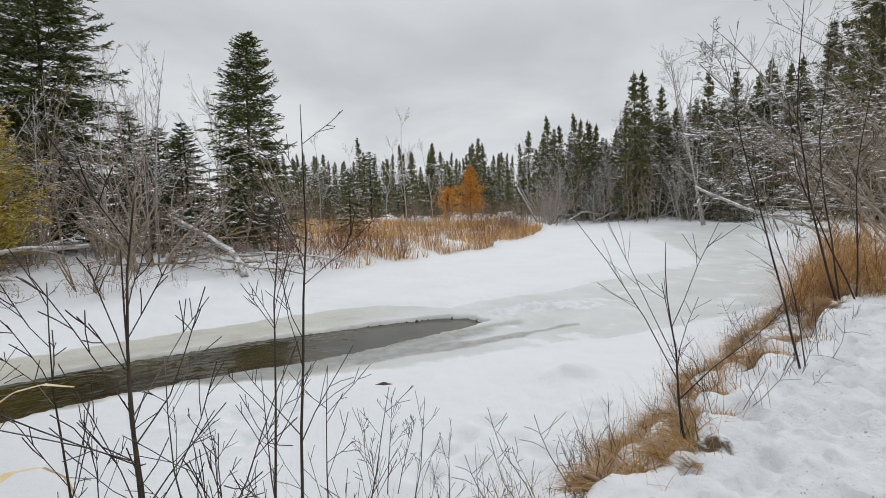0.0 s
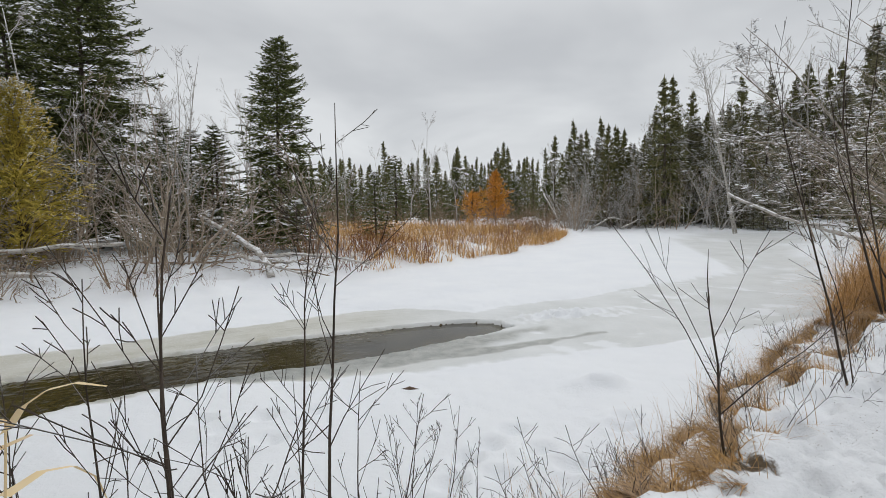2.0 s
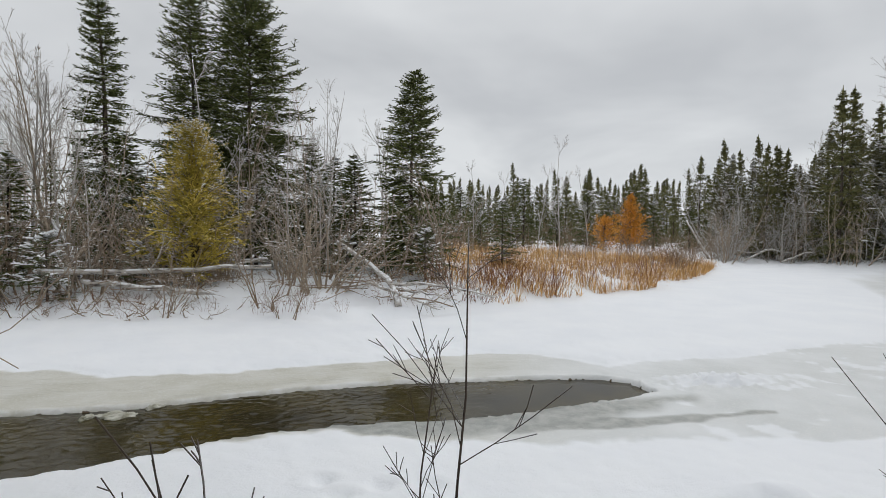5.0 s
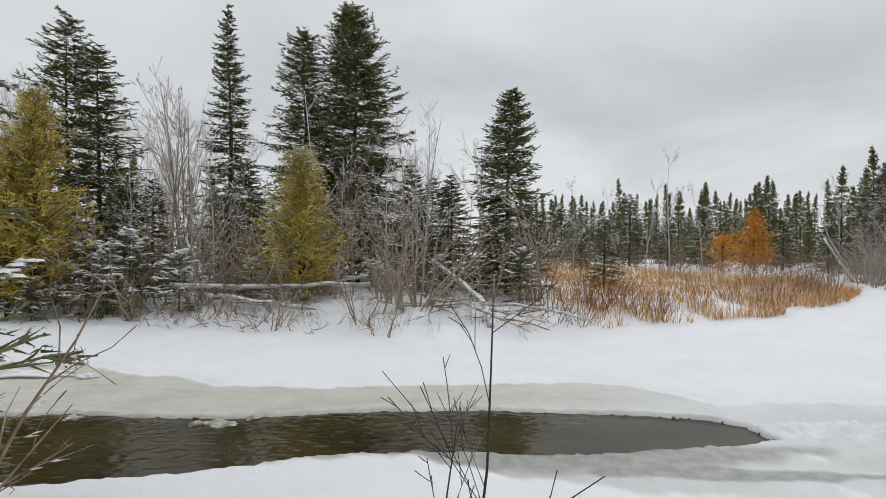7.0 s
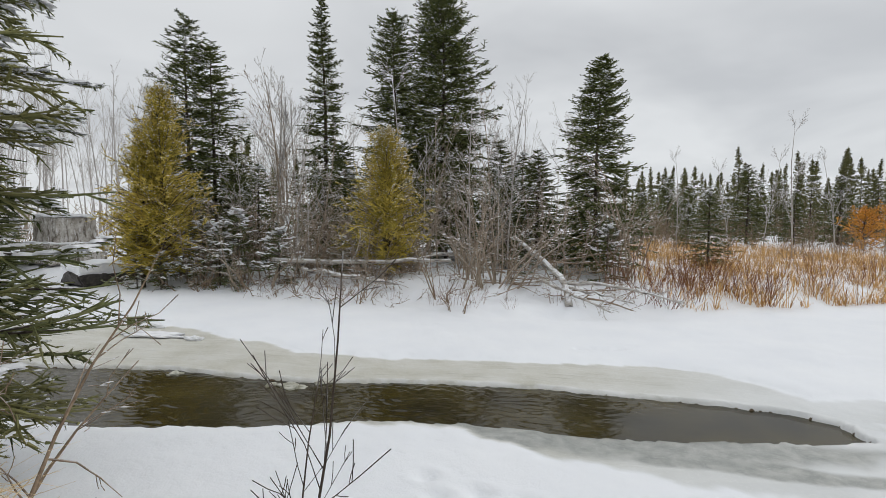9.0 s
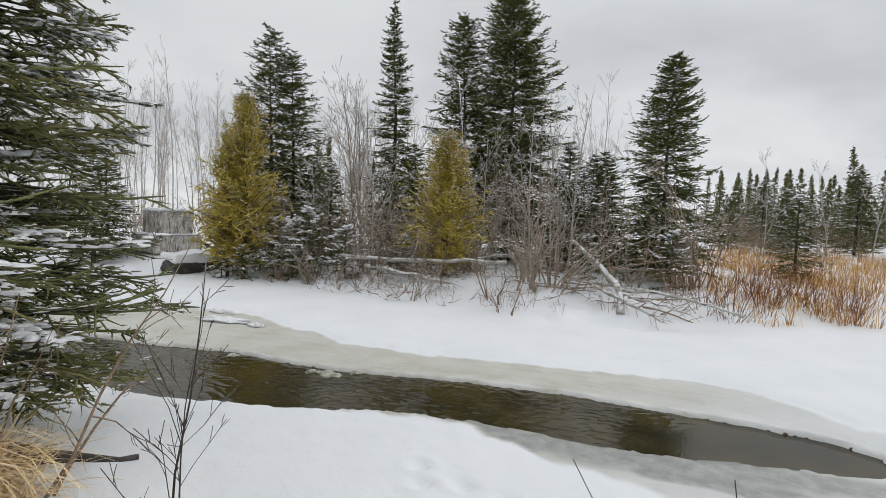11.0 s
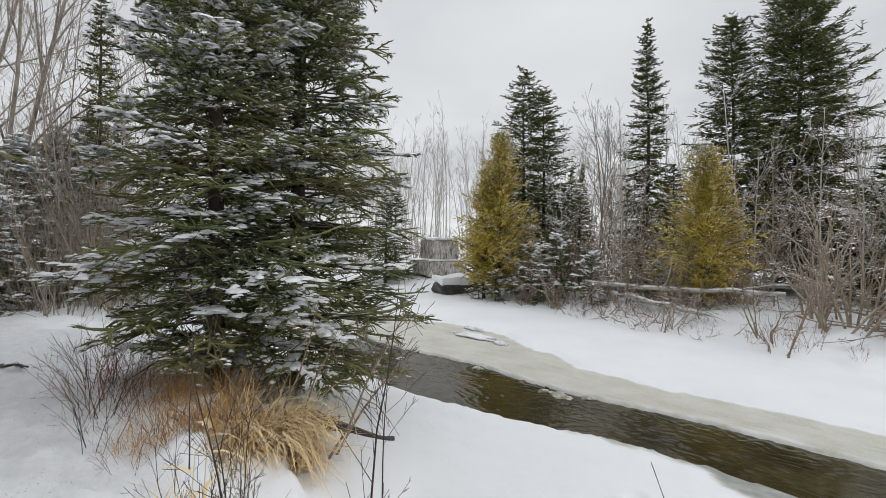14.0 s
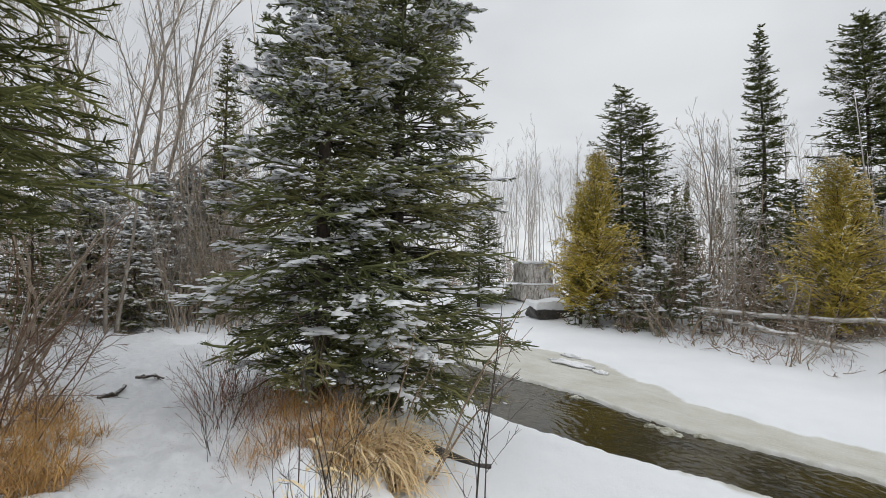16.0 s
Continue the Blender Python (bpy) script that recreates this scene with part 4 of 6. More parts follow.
for x, y, s, a in ((-14.35, 8.2, 0.85, 3.7), (-15.3, 6.9, 0.5, 2.9), (-16.0, 6.5, 0.45, 0.9), (-15.2, 8.1, 0.9, 1.0), (-12.9, 9.3, 0.75, 2.0), (-16.8, 7.6, 0.8, 4.0), (-18.3, 7.0, 0.7, 5.0), (-5.1, 14.9, 0.7, 2.2), (-7.6, 14.6, 0.6, 0.8), (-11.6, 10.6, 0.55, 3.1), (-17.4, 10.4, 1.0, 0.2), (-19.9, 8.2, 1.0, 1.4)):
    put(frosty, x, y, s, a)
stand(conifer("larch_tree", 4.7, 1.75, 29, "bright orange larch behind the reed bed", "larch tree", M_LARCH, 0.5, 0.3, 0.32, 9, 0.16, 0.05, 0, shape=0.85, droop=-0.3, ragged=0.55, rise=0.7, twigs=7, side=3, shoot=0.03, loose=True), 2.6, 45)
stand(conifer("larch_tree", 2.6, 1.5, 31, "small rust-orange larch behind the reed bed", "larch tree", M_LARCH, 0.4, 0.2, 0.34, 8, 0.16, 0.05, 0, shape=0.7, droop=-0.3, ragged=0.6, rise=0.7, twigs=7, side=2, shoot=0.03, loose=True), 0.5, 42)

# ---- near bank: the snowy spruces by the path ----
stand(near_spruce("spruce_tree", 7.4, 1.36, 37, "large snow-laden spruce beside the footpath", M_NEAR, 0.5, 0.235, 12, 1.12, 0.40, 1.0, twigs=10, side=4, pad=0.076), -3.95, 0.2)
stand(near_spruce("spruce_tree", 9.2, 1.56, 41, "large dark spruce leaning over the river edge", M_NEAR, 0.3, 0.245, 13, 0.95, 0.27, 0.6, twigs=10, side=4, pad=0.072), -4.75, 0.95, 1.0)
stand(near_spruce("spruce_tree", 6.0, 1.75, 43, "olive green spruce overhanging the footpath", M_OLIVE, 1.9, 0.21, 12, 0.5, 0.10, 0.4, twigs=11, side=5, shoot=0.010, pad=0.03, hair=0.03, fine_to=4.2), -1.6, -2.5, 2.0)

# ---- distant woods ----
far_a = stand(conifer("fir_tree", 9.5, 2.0, 47, "dark fir in the forest edge", "fir tree", M_FAR, 0.75, 0.5, 0.55, 8, 0.27, 0.085, 0.14, 0.06, shape=0.98, twigs=5, limbs=False, group="distant forest", ragged=0.4), 14.5, 50)
far_b = stand(conifer("fir_tree", 10.5, 1.45, 53, "distant narrow fir with a pointed top", "fir tree", M_FAR, 0.6, 0.5, 0.58, 7, 0.30, 0.11, 0.08, 0.06, shape=0.8, twigs=4, limbs=False, group="distant forest", ragged=0.4), 6.6, 79)
far_c = stand(conifer("fir_tree", 8.0, 2.0, 59, "snow-dusted fir at the forest edge", "fir tree", M_FROST, 0.75, 0.2, 0.54, 8, 0.26, 0.085, 0.40, 0.06, shape=0.92, twigs=5, limbs=False, group="distant forest", ragged=0.4), 18.5, 43)
far_d = stand(conifer("fir_tree", 9.5, 2.2, 61, "distant dark fir beyond the reed bed", "fir tree", M_FAR, 0.6, 0.3, 0.62, 7, 0.34, 0.12, 0.10, 0.07, shape=0.95, twigs=4, limbs=False, group="distant forest", ragged=0.4), 4.5, 75)
g = np.random.default_rng(5)


def from_view(bearing, d):
    a = radians(bearing)
    return -d * math.sin(a), d * math.cos(a)


for i in range(74):
    b = 20 - 32 * (i + 0.9 * g.random()) / 74
    x, y = from_view(b, g.uniform(54, 82))
    put((far_d, far_b, far_d, far_d)[int(g.integers(4))], x, y, 0.42 + 0.55 * g.random() ** 1.5, g.uniform(0, 6))
for i in range(84):
    b = -11 - 29 * (i + g.random()) / 84
    y = g.uniform(39.5, 56) + 6 * smooth(np.array((-b - 11) / -8 + 1))
    x = -y * math.tan(radians(b))
    put((far_a, far_c, far_c, far_c, far_a)[int(g.integers(5))], x, y, g.uniform(0.58, 0.98) + 0.022 * (-b - 11), g.uniform(0, 6))
for i in range(46):
    b = 21 - 33 * (i + g.random()) / 46
    x, y = from_view(b, g.uniform(84, 105))
    put((far_d, far_b)[int(g.integers(2))], x, y, g.uniform(0.8, 1.1), g.uniform(0, 6))
for i in range(30):
    b = -11 - 21 * (i + g.random()) / 30
    x, y = from_view(b, g.uniform(44.5, 47) - 0.2 * (-b - 12))
    put(far_c, x, y, g.uniform(0.30, 0.62), g.uniform(0, 6))
# young spruces that stand free between the reeds and the woods
for x, y, w in ((-5.6, 40.3, 1.3), (-8.6, 37.5, 0.95), (-3.2, 43, 0.9), (-0.9, 47, 1.2), (-10.5, 34, 0.8), (-7.0, 31, 0.6), (4.8, 49, 1.0), (7.5, 47.5, 0.9), (-11.5, 43, 1.2)):
    put(small_spruce, x, y, w, x)
for x, y, s in ((16.5, 19.2, 1.25), (18.4, 21.8, 1.4), (20.6, 23.6, 1.45), (17.6, 17.4, 1.3), (19.6, 19.0, 1.5), (22.0, 21.5, 1.55), (24.5, 25.2, 1.5), (15.4, 16.6, 0.95), (27.5, 26.5, 1.5), (14.2, 14.6, 0.8), (20.5, 26.5, 1.3), (23.0, 17.0, 1.0), (26.0, 21.0, 1.15), (18.5, 14.2, 0.9), (14.8, 13.2, 0.6), (21.5, 13.5, 1.0), (30.5, 27.2, 1.2), (34.0, 28.0, 1.2), (29.0, 23.0, 1.2), (16.6, 11.0, 0.8)):
    put((far_c, far_a, far_c)[int(x * 7) % 3], x, y, s, x)
for i in range(16):
    b = 40 + 28 * (i + g.random()) / 16
    x, y = from_view(b, g.uniform(30, 48))
    put((far_a, far_c)[int(g.integers(2))], x, y, g.uniform(0.5, 0.7), g.uniform(0, 6))
laden_spruce = stand(conifer("spruce_tree", 4.0, 1.35, 67, "young spruce laden with snow at the end of the path", "spruce tree", M_PALESPRUCE, 0.4, 0.2, 0.25, 8, 0.06, 0.02, 0.85, 0.10, shape=0.75, droop=-0.35, twigs=9, group="path spruces", side=5, shoot=0.017, low_snow=0.4), -9.9, -6.3)
for x, y, s, a in ((-9.0, -4.75, 0.62, 2.2), (-12.4, -5.3, 1.0, 4.4), (-10.6, -5.2, 0.85, 2.0), (-11.2, -6.9, 1.0, 3.0), (-6.2, -6.0, 0.85, 5.0), (-10.9, -3.4, 0.7, 0.4), (-12.6, -4.6, 1.1, 1.7), (-5.0, -5.2, 0.7, 2.6), (-8.6, -8.3, 1.1, 0.9), (-9.9, -1.6, 0.6, 3.4)):
    put(laden_spruce, x, y, s, a)
stand(conifer("spruce_tree", 7.0, 0.78, 69, "slim olive spruce rising behind brown saplings", "spruce tree", M_PALESPRUCE, 0.5, 0.8, 0.31, 7, 0.07, 0.024, 0.35, 0.04, shape=0.7, droop=-0.3, twigs=9, side=5, shoot=0.018, ragged=0.35), -11.2, -3.9)
for x, y, s in ((-14.5, -1.2, 1.1), (-13.4, -7.8, 0.9), (-15, -10.5, 1.1), (-18, -6, 1.4), (-7.4, -5.6, 0.7)):
    put(small_spruce, x, y, 0.75 * s, x, 0, s)

# ---- bare trees and brush ----
ASP = ((18, 0.30, 0.98, (14, 36), 0.24, 0.4), (4, 0.2, 0.95, (18, 42), 0.5, 0.55))
asp_meshes = [tree_mesh("aspen", 60 + i, 15, M_GREYTREE, 0.07, (0.03 * (i - 1), 0.02), ASP, 0.03, 0.010) for i in range(4)]
spots = []
for i in range(290):
    b, d = 102 - 72 * g.random() ** 1.6, g.uniform(47, 78)
    x, y = from_view(b, d)
    spots.append((x, y, g.uniform(0.72, 1.0), g.uniform(0, 6), i % 4))
for k in range(4):
    many("aspen_tree", asp_meshes[k], [s[:4] for s in spots if s[4] == k], "pale leafless aspen with a straight trunk", "aspen tree", "aspen stand")

BARE = ((12, 0.22, 0.97, (22, 48), 0.42, 0.5), (6, 0.2, 0.95, (22, 50), 0.42, 0.55), (4, 0.2, 0.95, (25, 50), 0.45, 0.6))
bare_meshes = [tree_mesh("bare_tree", 70 + i, 8, M_TWIG, 0.045, (0.08 * (i - 1.5), 0.05), BARE, 0.06, 0.005) for i in range(4)]
pale_meshes = [tree_mesh("pale_tree", 80 + i, 7, M_GREYTREE, 0.04, (0.06 * (i - 1), 0.0), BARE, 0.05, 0.0045, 160, 0.04) for i in range(3)]
# on the far bank behind the brush
FAN = ((7, 0.30, 0.85, (20, 42), 0.55, 0.6), (7, 0.2, 0.95, (15, 38), 0.5, 0.55), (5, 0.2, 0.95, (15, 40), 0.45, 0.55))
fans = [tree_mesh("fan_tree", 85 + i, 7.6, M_GREYTREE, 0.06, (0.03 - 0.06 * i, 0.03), FAN, 0.05, 0.0055) for i in range(2)]
many("bare_tree", fans[0], [(-18.0, 12.3, 0.98, 0.5), (-24.5, 12.5, 1.0, 2.2), (-14.2, 21.0, 0.95, 4.0), (-9.6, 22.5, 0.85, 5.1), (-21.5, 17.5, 1.1, 1.0)], "leafless tree with a rounded fan of pale branches", "bare tree", "bare trees")
many("bare_tree", fans[1], [(-20.5, 15.2, 1.0, 1.5), (-16.8, 18.5, 1.0, 3.0), (-23.0, 9.6, 0.9, 0.4), (-11.0, 25.0, 0.9, 2.0), (-28.0, 11.0, 1.1, 3.6)], "leafless tree with a rounded fan of pale branches", "bare tree", "bare trees")
many("bare_tree", bare_meshes[0], [(-16.5, 11.9, 0.98, 0.5), (-19.5, 14, 0.9, 2), (-12, 15, 0.7, 4)], "leafless tree with a fan of grey branches", "bare tree", "bare trees")
many("bare_tree", bare_meshes[1], [(-18, 13, 0.9, 1), (-10, 13.2, 0.6, 3), (-21, 10, 0.9, 5), (-9.4, 15.6, 0.75, 1.7)], "leafless tree with a fan of grey branches", "bare tree", "bare trees")
many("bare_tree", pale_meshes[0], [(-9.0, 13.6, 0.75, 1), (-8.7, 15.3, 0.88, 2.0), (-14, 10.6, 0.8, 3), (-12.4, 10.0, 0.62, 5), (-17.0, 9.8, 0.7, 0.6)], "slim pale birch without leaves", "birch tree", "slim birches")
many("bare_tree", pale_meshes[1], [(-11.3, 13.5, 1.0, 2.5), (-7.9, 13.5, 0.6, 4.4), (-20, 8.6, 0.8, 3), (-2.1, 29.9, 1.0, 1.0), (-5, 31, 0.7, 2), (-0.6, 33, 0.75, 3), (-6.5, 27, 0.7, 4), (-3.8, 34, 0.8, 5)], "slim pale birch without leaves", "birch tree", "slim birches")
many("bare_tree", pale_meshes[2], [(-9.9, 12.2, 0.6, 0.2), (-15.0, 9.4, 0.6, 4.0), (-18.6, 7.9, 0.7, 2.2), (16, 46, 1.4, 1), (13, 47, 1.2, 3), (20, 40, 1.1, 5), (24, 37, 1.2, 2), (9, 52, 1.1, 4)], "slim pale birch without leaves", "birch tree", "slim birches")
# along the forest edge at the bend
for k in range(2):
    sp = []
    for i in range(11):
        b = -10.5 - 21 * (i + g.random()) / 11
        x, y = from_view(b, g.uniform(43.5, 46.5) - 0.15 * (-b - 12))
        sp.append((x, y, g.uniform(0.5, 0.95), g.uniform(0, 6)))
    many("bare_tree", pale_meshes[k], sp, "snow-dusted bare tree in front of the firs", "bare tree", "bare trees at the bend")
many("bare_tree", fans[0], [(26.3, 45.5, 2.0, 1.0), (29.5, 44.5, 1.8, 2.2), (23.0, 46.5, 1.7, 4.1)], "tall pale bare tree rising over the firs", "bare tree", "bare trees at the bend")
# by the path, beyond the big spruces
dark_fans = [tree_mesh("forked_tree", 95 + i, 10.5, M_GREYBROWN, 0.068, (0.08 - 0.1 * i, 0.05), ((8, 0.3, 0.85, (22, 48), 0.46, 0.55), (6, 0.2, 0.95, (18, 42), 0.48, 0.5), (4, 0.2, 0.95, (18, 45), 0.42, 0.5)), 0.06, 0.004) for i in range(3)]
for k, sp in enumerate(([(-10.6, -7.6, 1.0, 0.3), (-12.5, -6.6, 1.05, 2.4), (-8.2, -8.8, 0.95, 4.0)], [(-11.6, -5.9, 1.0, 5.0), (-13.6, -7.8, 1.1, 3.3), (-6.9, -8.0, 0.9, 1.9)], [(-9.6, -8.4, 0.95, 1.0), (-14.8, -8.8, 1.15, 4.6)])):
    many("bare_tree", dark_fans[k], sp, "tall grey-brown leafless tree with forked limbs", "bare tree", "bare trees by the path")
slim = [tree_mesh("slim_tree", 75 + i, 8, (M_TWIG, M_GREYBROWN)[i % 2], 0.019, (0.07 * (i - 1.5), 0.05), ((14, 0.25, 0.97, (14, 34), 0.36, 0.5), (5, 0.2, 0.95, (18, 40), 0.42, 0.55), (2, 0.2, 0.95, (25, 50), 0.45, 0.6)), 0.035, 0.0042) for i in range(4)]
for k in range(4):
    sp = []
    for i in range(6):
        b, d = g.uniform(104, 134), g.uniform(13, 26)
        x, y = 1.6 - d * math.sin(radians(b)), 1.4 + d * math.cos(radians(b))
        sp.append((x, y, g.uniform(0.75, 1.5), g.uniform(0, 6)))
    many("bare_tree", slim[k], sp, "tall leafless tree with slender forked branches", "bare tree", "bare trees by the path")

sh = [shrub_mesh("shrub", 90 + i, 2.2 + 0.3 * i, 5, 1.3, (M_TWIG, M_BRUSH)[i % 2], 1.0, ((5, 0.15, 0.95, (28, 70), 0.46, 0.6), (2, 0.15, 0.95, (25, 70), 0.5, 0.6)), 0.024, 0.19, 40, 0.036, 0.0045) for i in range(5)]
low = [shrub_mesh("low_brush", 100 + i, 1.0, 6, 2.2, M_BRUSH, 1.0, ((4, 0.1, 0.95, (30, 85), 0.55, 0.65), (1, 0.15, 0.95, (25, 75), 0.5, 0.6)), 0.018, 0.28, 26, 0.036, 0.005) for i in range(4)]
tallb = [shrub_mesh("tall_brush", 105 + i, 3.8, 4, 1.0, M_TWIG, 1.0, ((8, 0.25, 0.97, (22, 55), 0.34, 0.55), (3, 0.15, 0.95, (25, 60), 0.45, 0.6)), 0.025, 0.09, 50, 0.034, 0.0036) for i in range(3)]
red = [shrub_mesh("red_willow", 110 + i, 1.7, 16, 0.9, M_REDTWIG, 1.0, ((4, 0.3, 0.95, (12, 35), 0.35, 0.6),), 0.008, 0.1) for i in range(3)]
# thicket along the far bank
line = np.array(FAR_BANK[4:13], float)
cum = np.concatenate([[0], np.cumsum(np.hypot(*np.diff(line, axis=0).T))])


def on_line(s, off):
    x, y = np.interp(s, cum, line[:, 0]), np.interp(s, cum, line[:, 1])
    x2, y2 = np.interp(s + 0.3, cum, line[:, 0]), np.interp(s + 0.3, cum, line[:, 1])
    tx, ty = x2 - x, y2 - y
    n = math.hypot(tx, ty) + 1e-6
    return x - ty / n * off, y + tx / n * off


CLEAR = [(-7.2, 13.4), (-5.6, 12.4), (-4.6, 11.2), (-4.2, 12.2), (-2.6, 12.4)]


def clear(x, y, d=0.8):
    X, Y = np.array([x]), np.array([y])
    if seg_dist(X, Y, CLEAR)[0][0] < d:
        return False
    for gap in ([(-12.4, 9.2), (-10.6, 9.5), (-9.0, 9.9)], [(-10.5, 11.3), (-9.2, 9.9)], [(-15.9, 6.9), (-14.4, 6.4)], [(-6.1, 16.2), (-5.3, 14.0)]):
        if seg_dist(X, Y, gap)[0][0] < 0.55 * d:
            return False
    # little but snow grows round the fallen trunk and on the point before it
    return seg_dist(X, Y, [(-8.6, 10.5), (-6.6, 10.5), (-5.0, 11.6)])[0][0] > 0.9


for k in range(5):
    sp = []
    for i in range(13):
        x, y = on_line(g.uniform(0, cum[-1] - 0.4), 0.5 + 6.0 * g.random())
        if not clear(x, y):
            continue
        sp.append((x, y, g.uniform(0.55, 1.15), g.uniform(0, 6)))
    many("bare_shrub", sh[k], sp, "leafless alder shrub dusted with snow", "shrub", "far bank thicket")
for k in range(3):
    sp = []
    for i in range(14):
        x, y = on_line(g.uniform(0, cum[-1] - 0.4), 1.2 + 6.5 * g.random())
        if clear(x, y):
            sp.append((x, y, g.uniform(0.7, 1.15), g.uniform(0, 6)))
    many("bare_shrub", tallb[k], sp, "tall slender leafless shrub with snowy twigs", "shrub", "far bank thicket")
for k in range(4):
    sp = []
    for i in range(8):
        x, y = on_line(g.uniform(0, cum[-1] - 0.4), 0.1 + 2.2 * g.random())
        if not clear(x, y, 0.6):
            continue
        sp.append((x, y, g.uniform(0.5, 1.2), g.uniform(0, 6)))
    many("bare_shrub", low[k], sp, "low tangle of snowy twigs on the bank", "shrub", "far bank thicket")
many("bare_shrub", sh[0], [(-13.3, 8.3, 0.55, 1), (-11.3, 8.95, 0.6, 2), (-9.4, 9.6, 0.55, 3), (-15.2, 7.7, 0.5, 4)], "leafless brown alder shrub above the river ice", "shrub", "far bank thicket")
many("bare_shrub", low[0], [(-9.9, 9.9, 0.8, 0), (-10.8, 9.8, 0.75, 4)], "low tangle of brown twigs on the bank", "shrub", "far bank thicket")
many("bare_shrub", low[2], [(-9.6, 10.9, 0.9, 0), (-10.6, 10.7, 0.9, 2), (-11.8, 9.7, 0.8, 1), (-8.9, 9.9, 0.6, 5)], "low tangle of brown twigs on the bank", "shrub", "far bank thicket")
many("bare_shrub", low[1], [(-12.4, 8.7, 0.8, 0), (-10.3, 9.2, 0.75, 1), (-8.7, 9.7, 0.7, 2), (-14.4, 8.0, 0.8, 3), (-16.4, 7.2, 0.7, 4)], "low tangle of brown twigs above the ice", "shrub", "far bank thicket")
many("bare_shrub", tallb[1], [(-12.9, 9.6, 0.6, 0), (-11.6, 10.4, 0.65, 1), (-10.0, 10.6, 0.6, 2), (-14.8, 8.8, 0.6, 3)], "slender leafless shrub above the river ice", "shrub", "far bank thicket")
for k in range(4):
    sp = []
    for i in range(6):
        x, y = on_line(cum[-3] * g.random(), 0.4 + 4.5 * g.random() ** 1.3)
        if clear(x, y):
            sp.append((x, y, g.uniform(0.6, 1.1), g.uniform(0, 6)))
    many("bare_shrub", (sh + tallb)[2 * k], sp, "tan leafless shrub crowding the far bank", "shrub", "far bank thicket")
# the pair of stems that stand out on the ice
many("bare_shrub", sh[1], [(-6.5, 9.75, 0.55, 1.2), (-9.2, 9.0, 0.5, 2.0), (-13.9, 8.0, 0.6, 3.3), (-14.7, 7.8, 0.65, 0.7), (-12.9, 8.4, 0.55, 5.0), (-7.6, 10.6, 0.7, 4.1)], "leafless alder shrub at the edge of the ice", "shrub", "far bank thicket")

# ---- reed bed ----
rb = np.array(FAR_BANK[12:18], float)
rc = np.concatenate([[0], np.cumsum(np.hypot(*np.diff(rb, axis=0).T))])
n = 22000
s = 1.2 + (rc[-1] - 1.2) * g.random(n) ** 0.9
off = 0.1 + 15 * g.random(n) ** 1.5
bx, by = np.interp(s, rc, rb[:, 0]), np.interp(s, rc, rb[:, 1])
tx, ty = np.interp(s + 0.2, rc, rb[:, 0]) - bx, np.interp(s + 0.2, rc, rb[:, 1]) - by
tn = np.hypot(tx, ty) + 1e-6
bx, by = bx - ty / tn * off, by + tx / tn * off
bz = terrain(bx, by)[0]
keep = fnoise(bx, by, 1.1, 21) + 0.5 * fnoise(bx, by, 3.7, 22) > -0.25
base = np.stack([bx, by, bz - 0.03], -1)[keep]
solo("reed_bed", mesh_np("reed_bed", *blades(g, base, 0.74 + 0.34 * fnoise(base[:, 0], base[:, 1], 1.6, 23), 0.017, 0.45, 1.8, 4), M_REED, False), (0, 0, 0), "golden dry reeds on the far bank", "reeds", kind="stuff")
for k in range(3):
    sp = []
    for i in range(13):
        j = g.uniform(0.2, rc[-1] * 0.75) if i < 8 else g.uniform(0.0, 4.0)
        x, y = np.interp(j, rc, rb[:, 0]), np.interp(j, rc, rb[:, 1])
        o = g.uniform(0.2, 2.5)
        sp.append((x - 0.8 * o, y + 0.6 * o, g.uniform(0.6, 0.95), g.uniform(0, 6)))
    many("red_willow_shrub", red[k], sp, "red-brown willow stems among golden reeds", "shrub", "willows in the reeds")


# brush between the reeds and the distant woods
def joined(name, spots, mat, label, category):
    s = Soup()
    for me, x, y, sc, turn in spots:
        co = np.empty(len(me.vertices) * 3, np.float32)
        me.vertices.foreach_get("co", co)
        co = co.reshape(-1, 3) * sc
        c, q = math.cos(turn), math.sin(turn)
        v = np.stack([co[:, 0] * c - co[:, 1] * q + x, co[:, 0] * q + co[:, 1] * c + y, co[:, 2] + ground_z(x, y)], -1)
        tot = np.empty(len(me.polygons), np.int32)
        me.polygons.foreach_get("loop_total", tot)
        idx = np.empty(len(me.loops), np.int32)
        me.loops.foreach_get("vertex_index", idx)
        start = np.concatenate([[0], np.cumsum(tot)[:-1]])
        fs = [idx[start[tot == w][:, None] + np.arange(w)[None]] for w in (3, 4) if (tot == w).any()]
        s.add(v, fs)
    return solo(name, s.mesh(name, mat), (0, 0, 0), label, category, kind="stuff")


far_brush = [shrub_mesh("far_brush", 120 + i, 2.6, 7, 1.0, M_TWIG, 1.5, ((6, 0.25, 0.95, (20, 55), 0.4, 0.6),), 0.011, 0.12, 0, 0.03, 0.006) for i in range(3)]
sp = []
for i in range(110):
    b, d = g.uniform(-13, 20), g.uniform(25, 57)
    x, y = from_view(b, d)
    if seg_dist(np.array([x]), np.array([y]), FAR_BANK)[1][0] > 0:
        sp.append((far_brush[i % 3], x, y, g.uniform(0.45, 1.0) + 0.35 * (d > 40), g.uniform(0, 6)))
joined("far_thicket", sp, M_BRUSH, "red-brown leafless brush in front of the distant forest", "brush")
sp = []
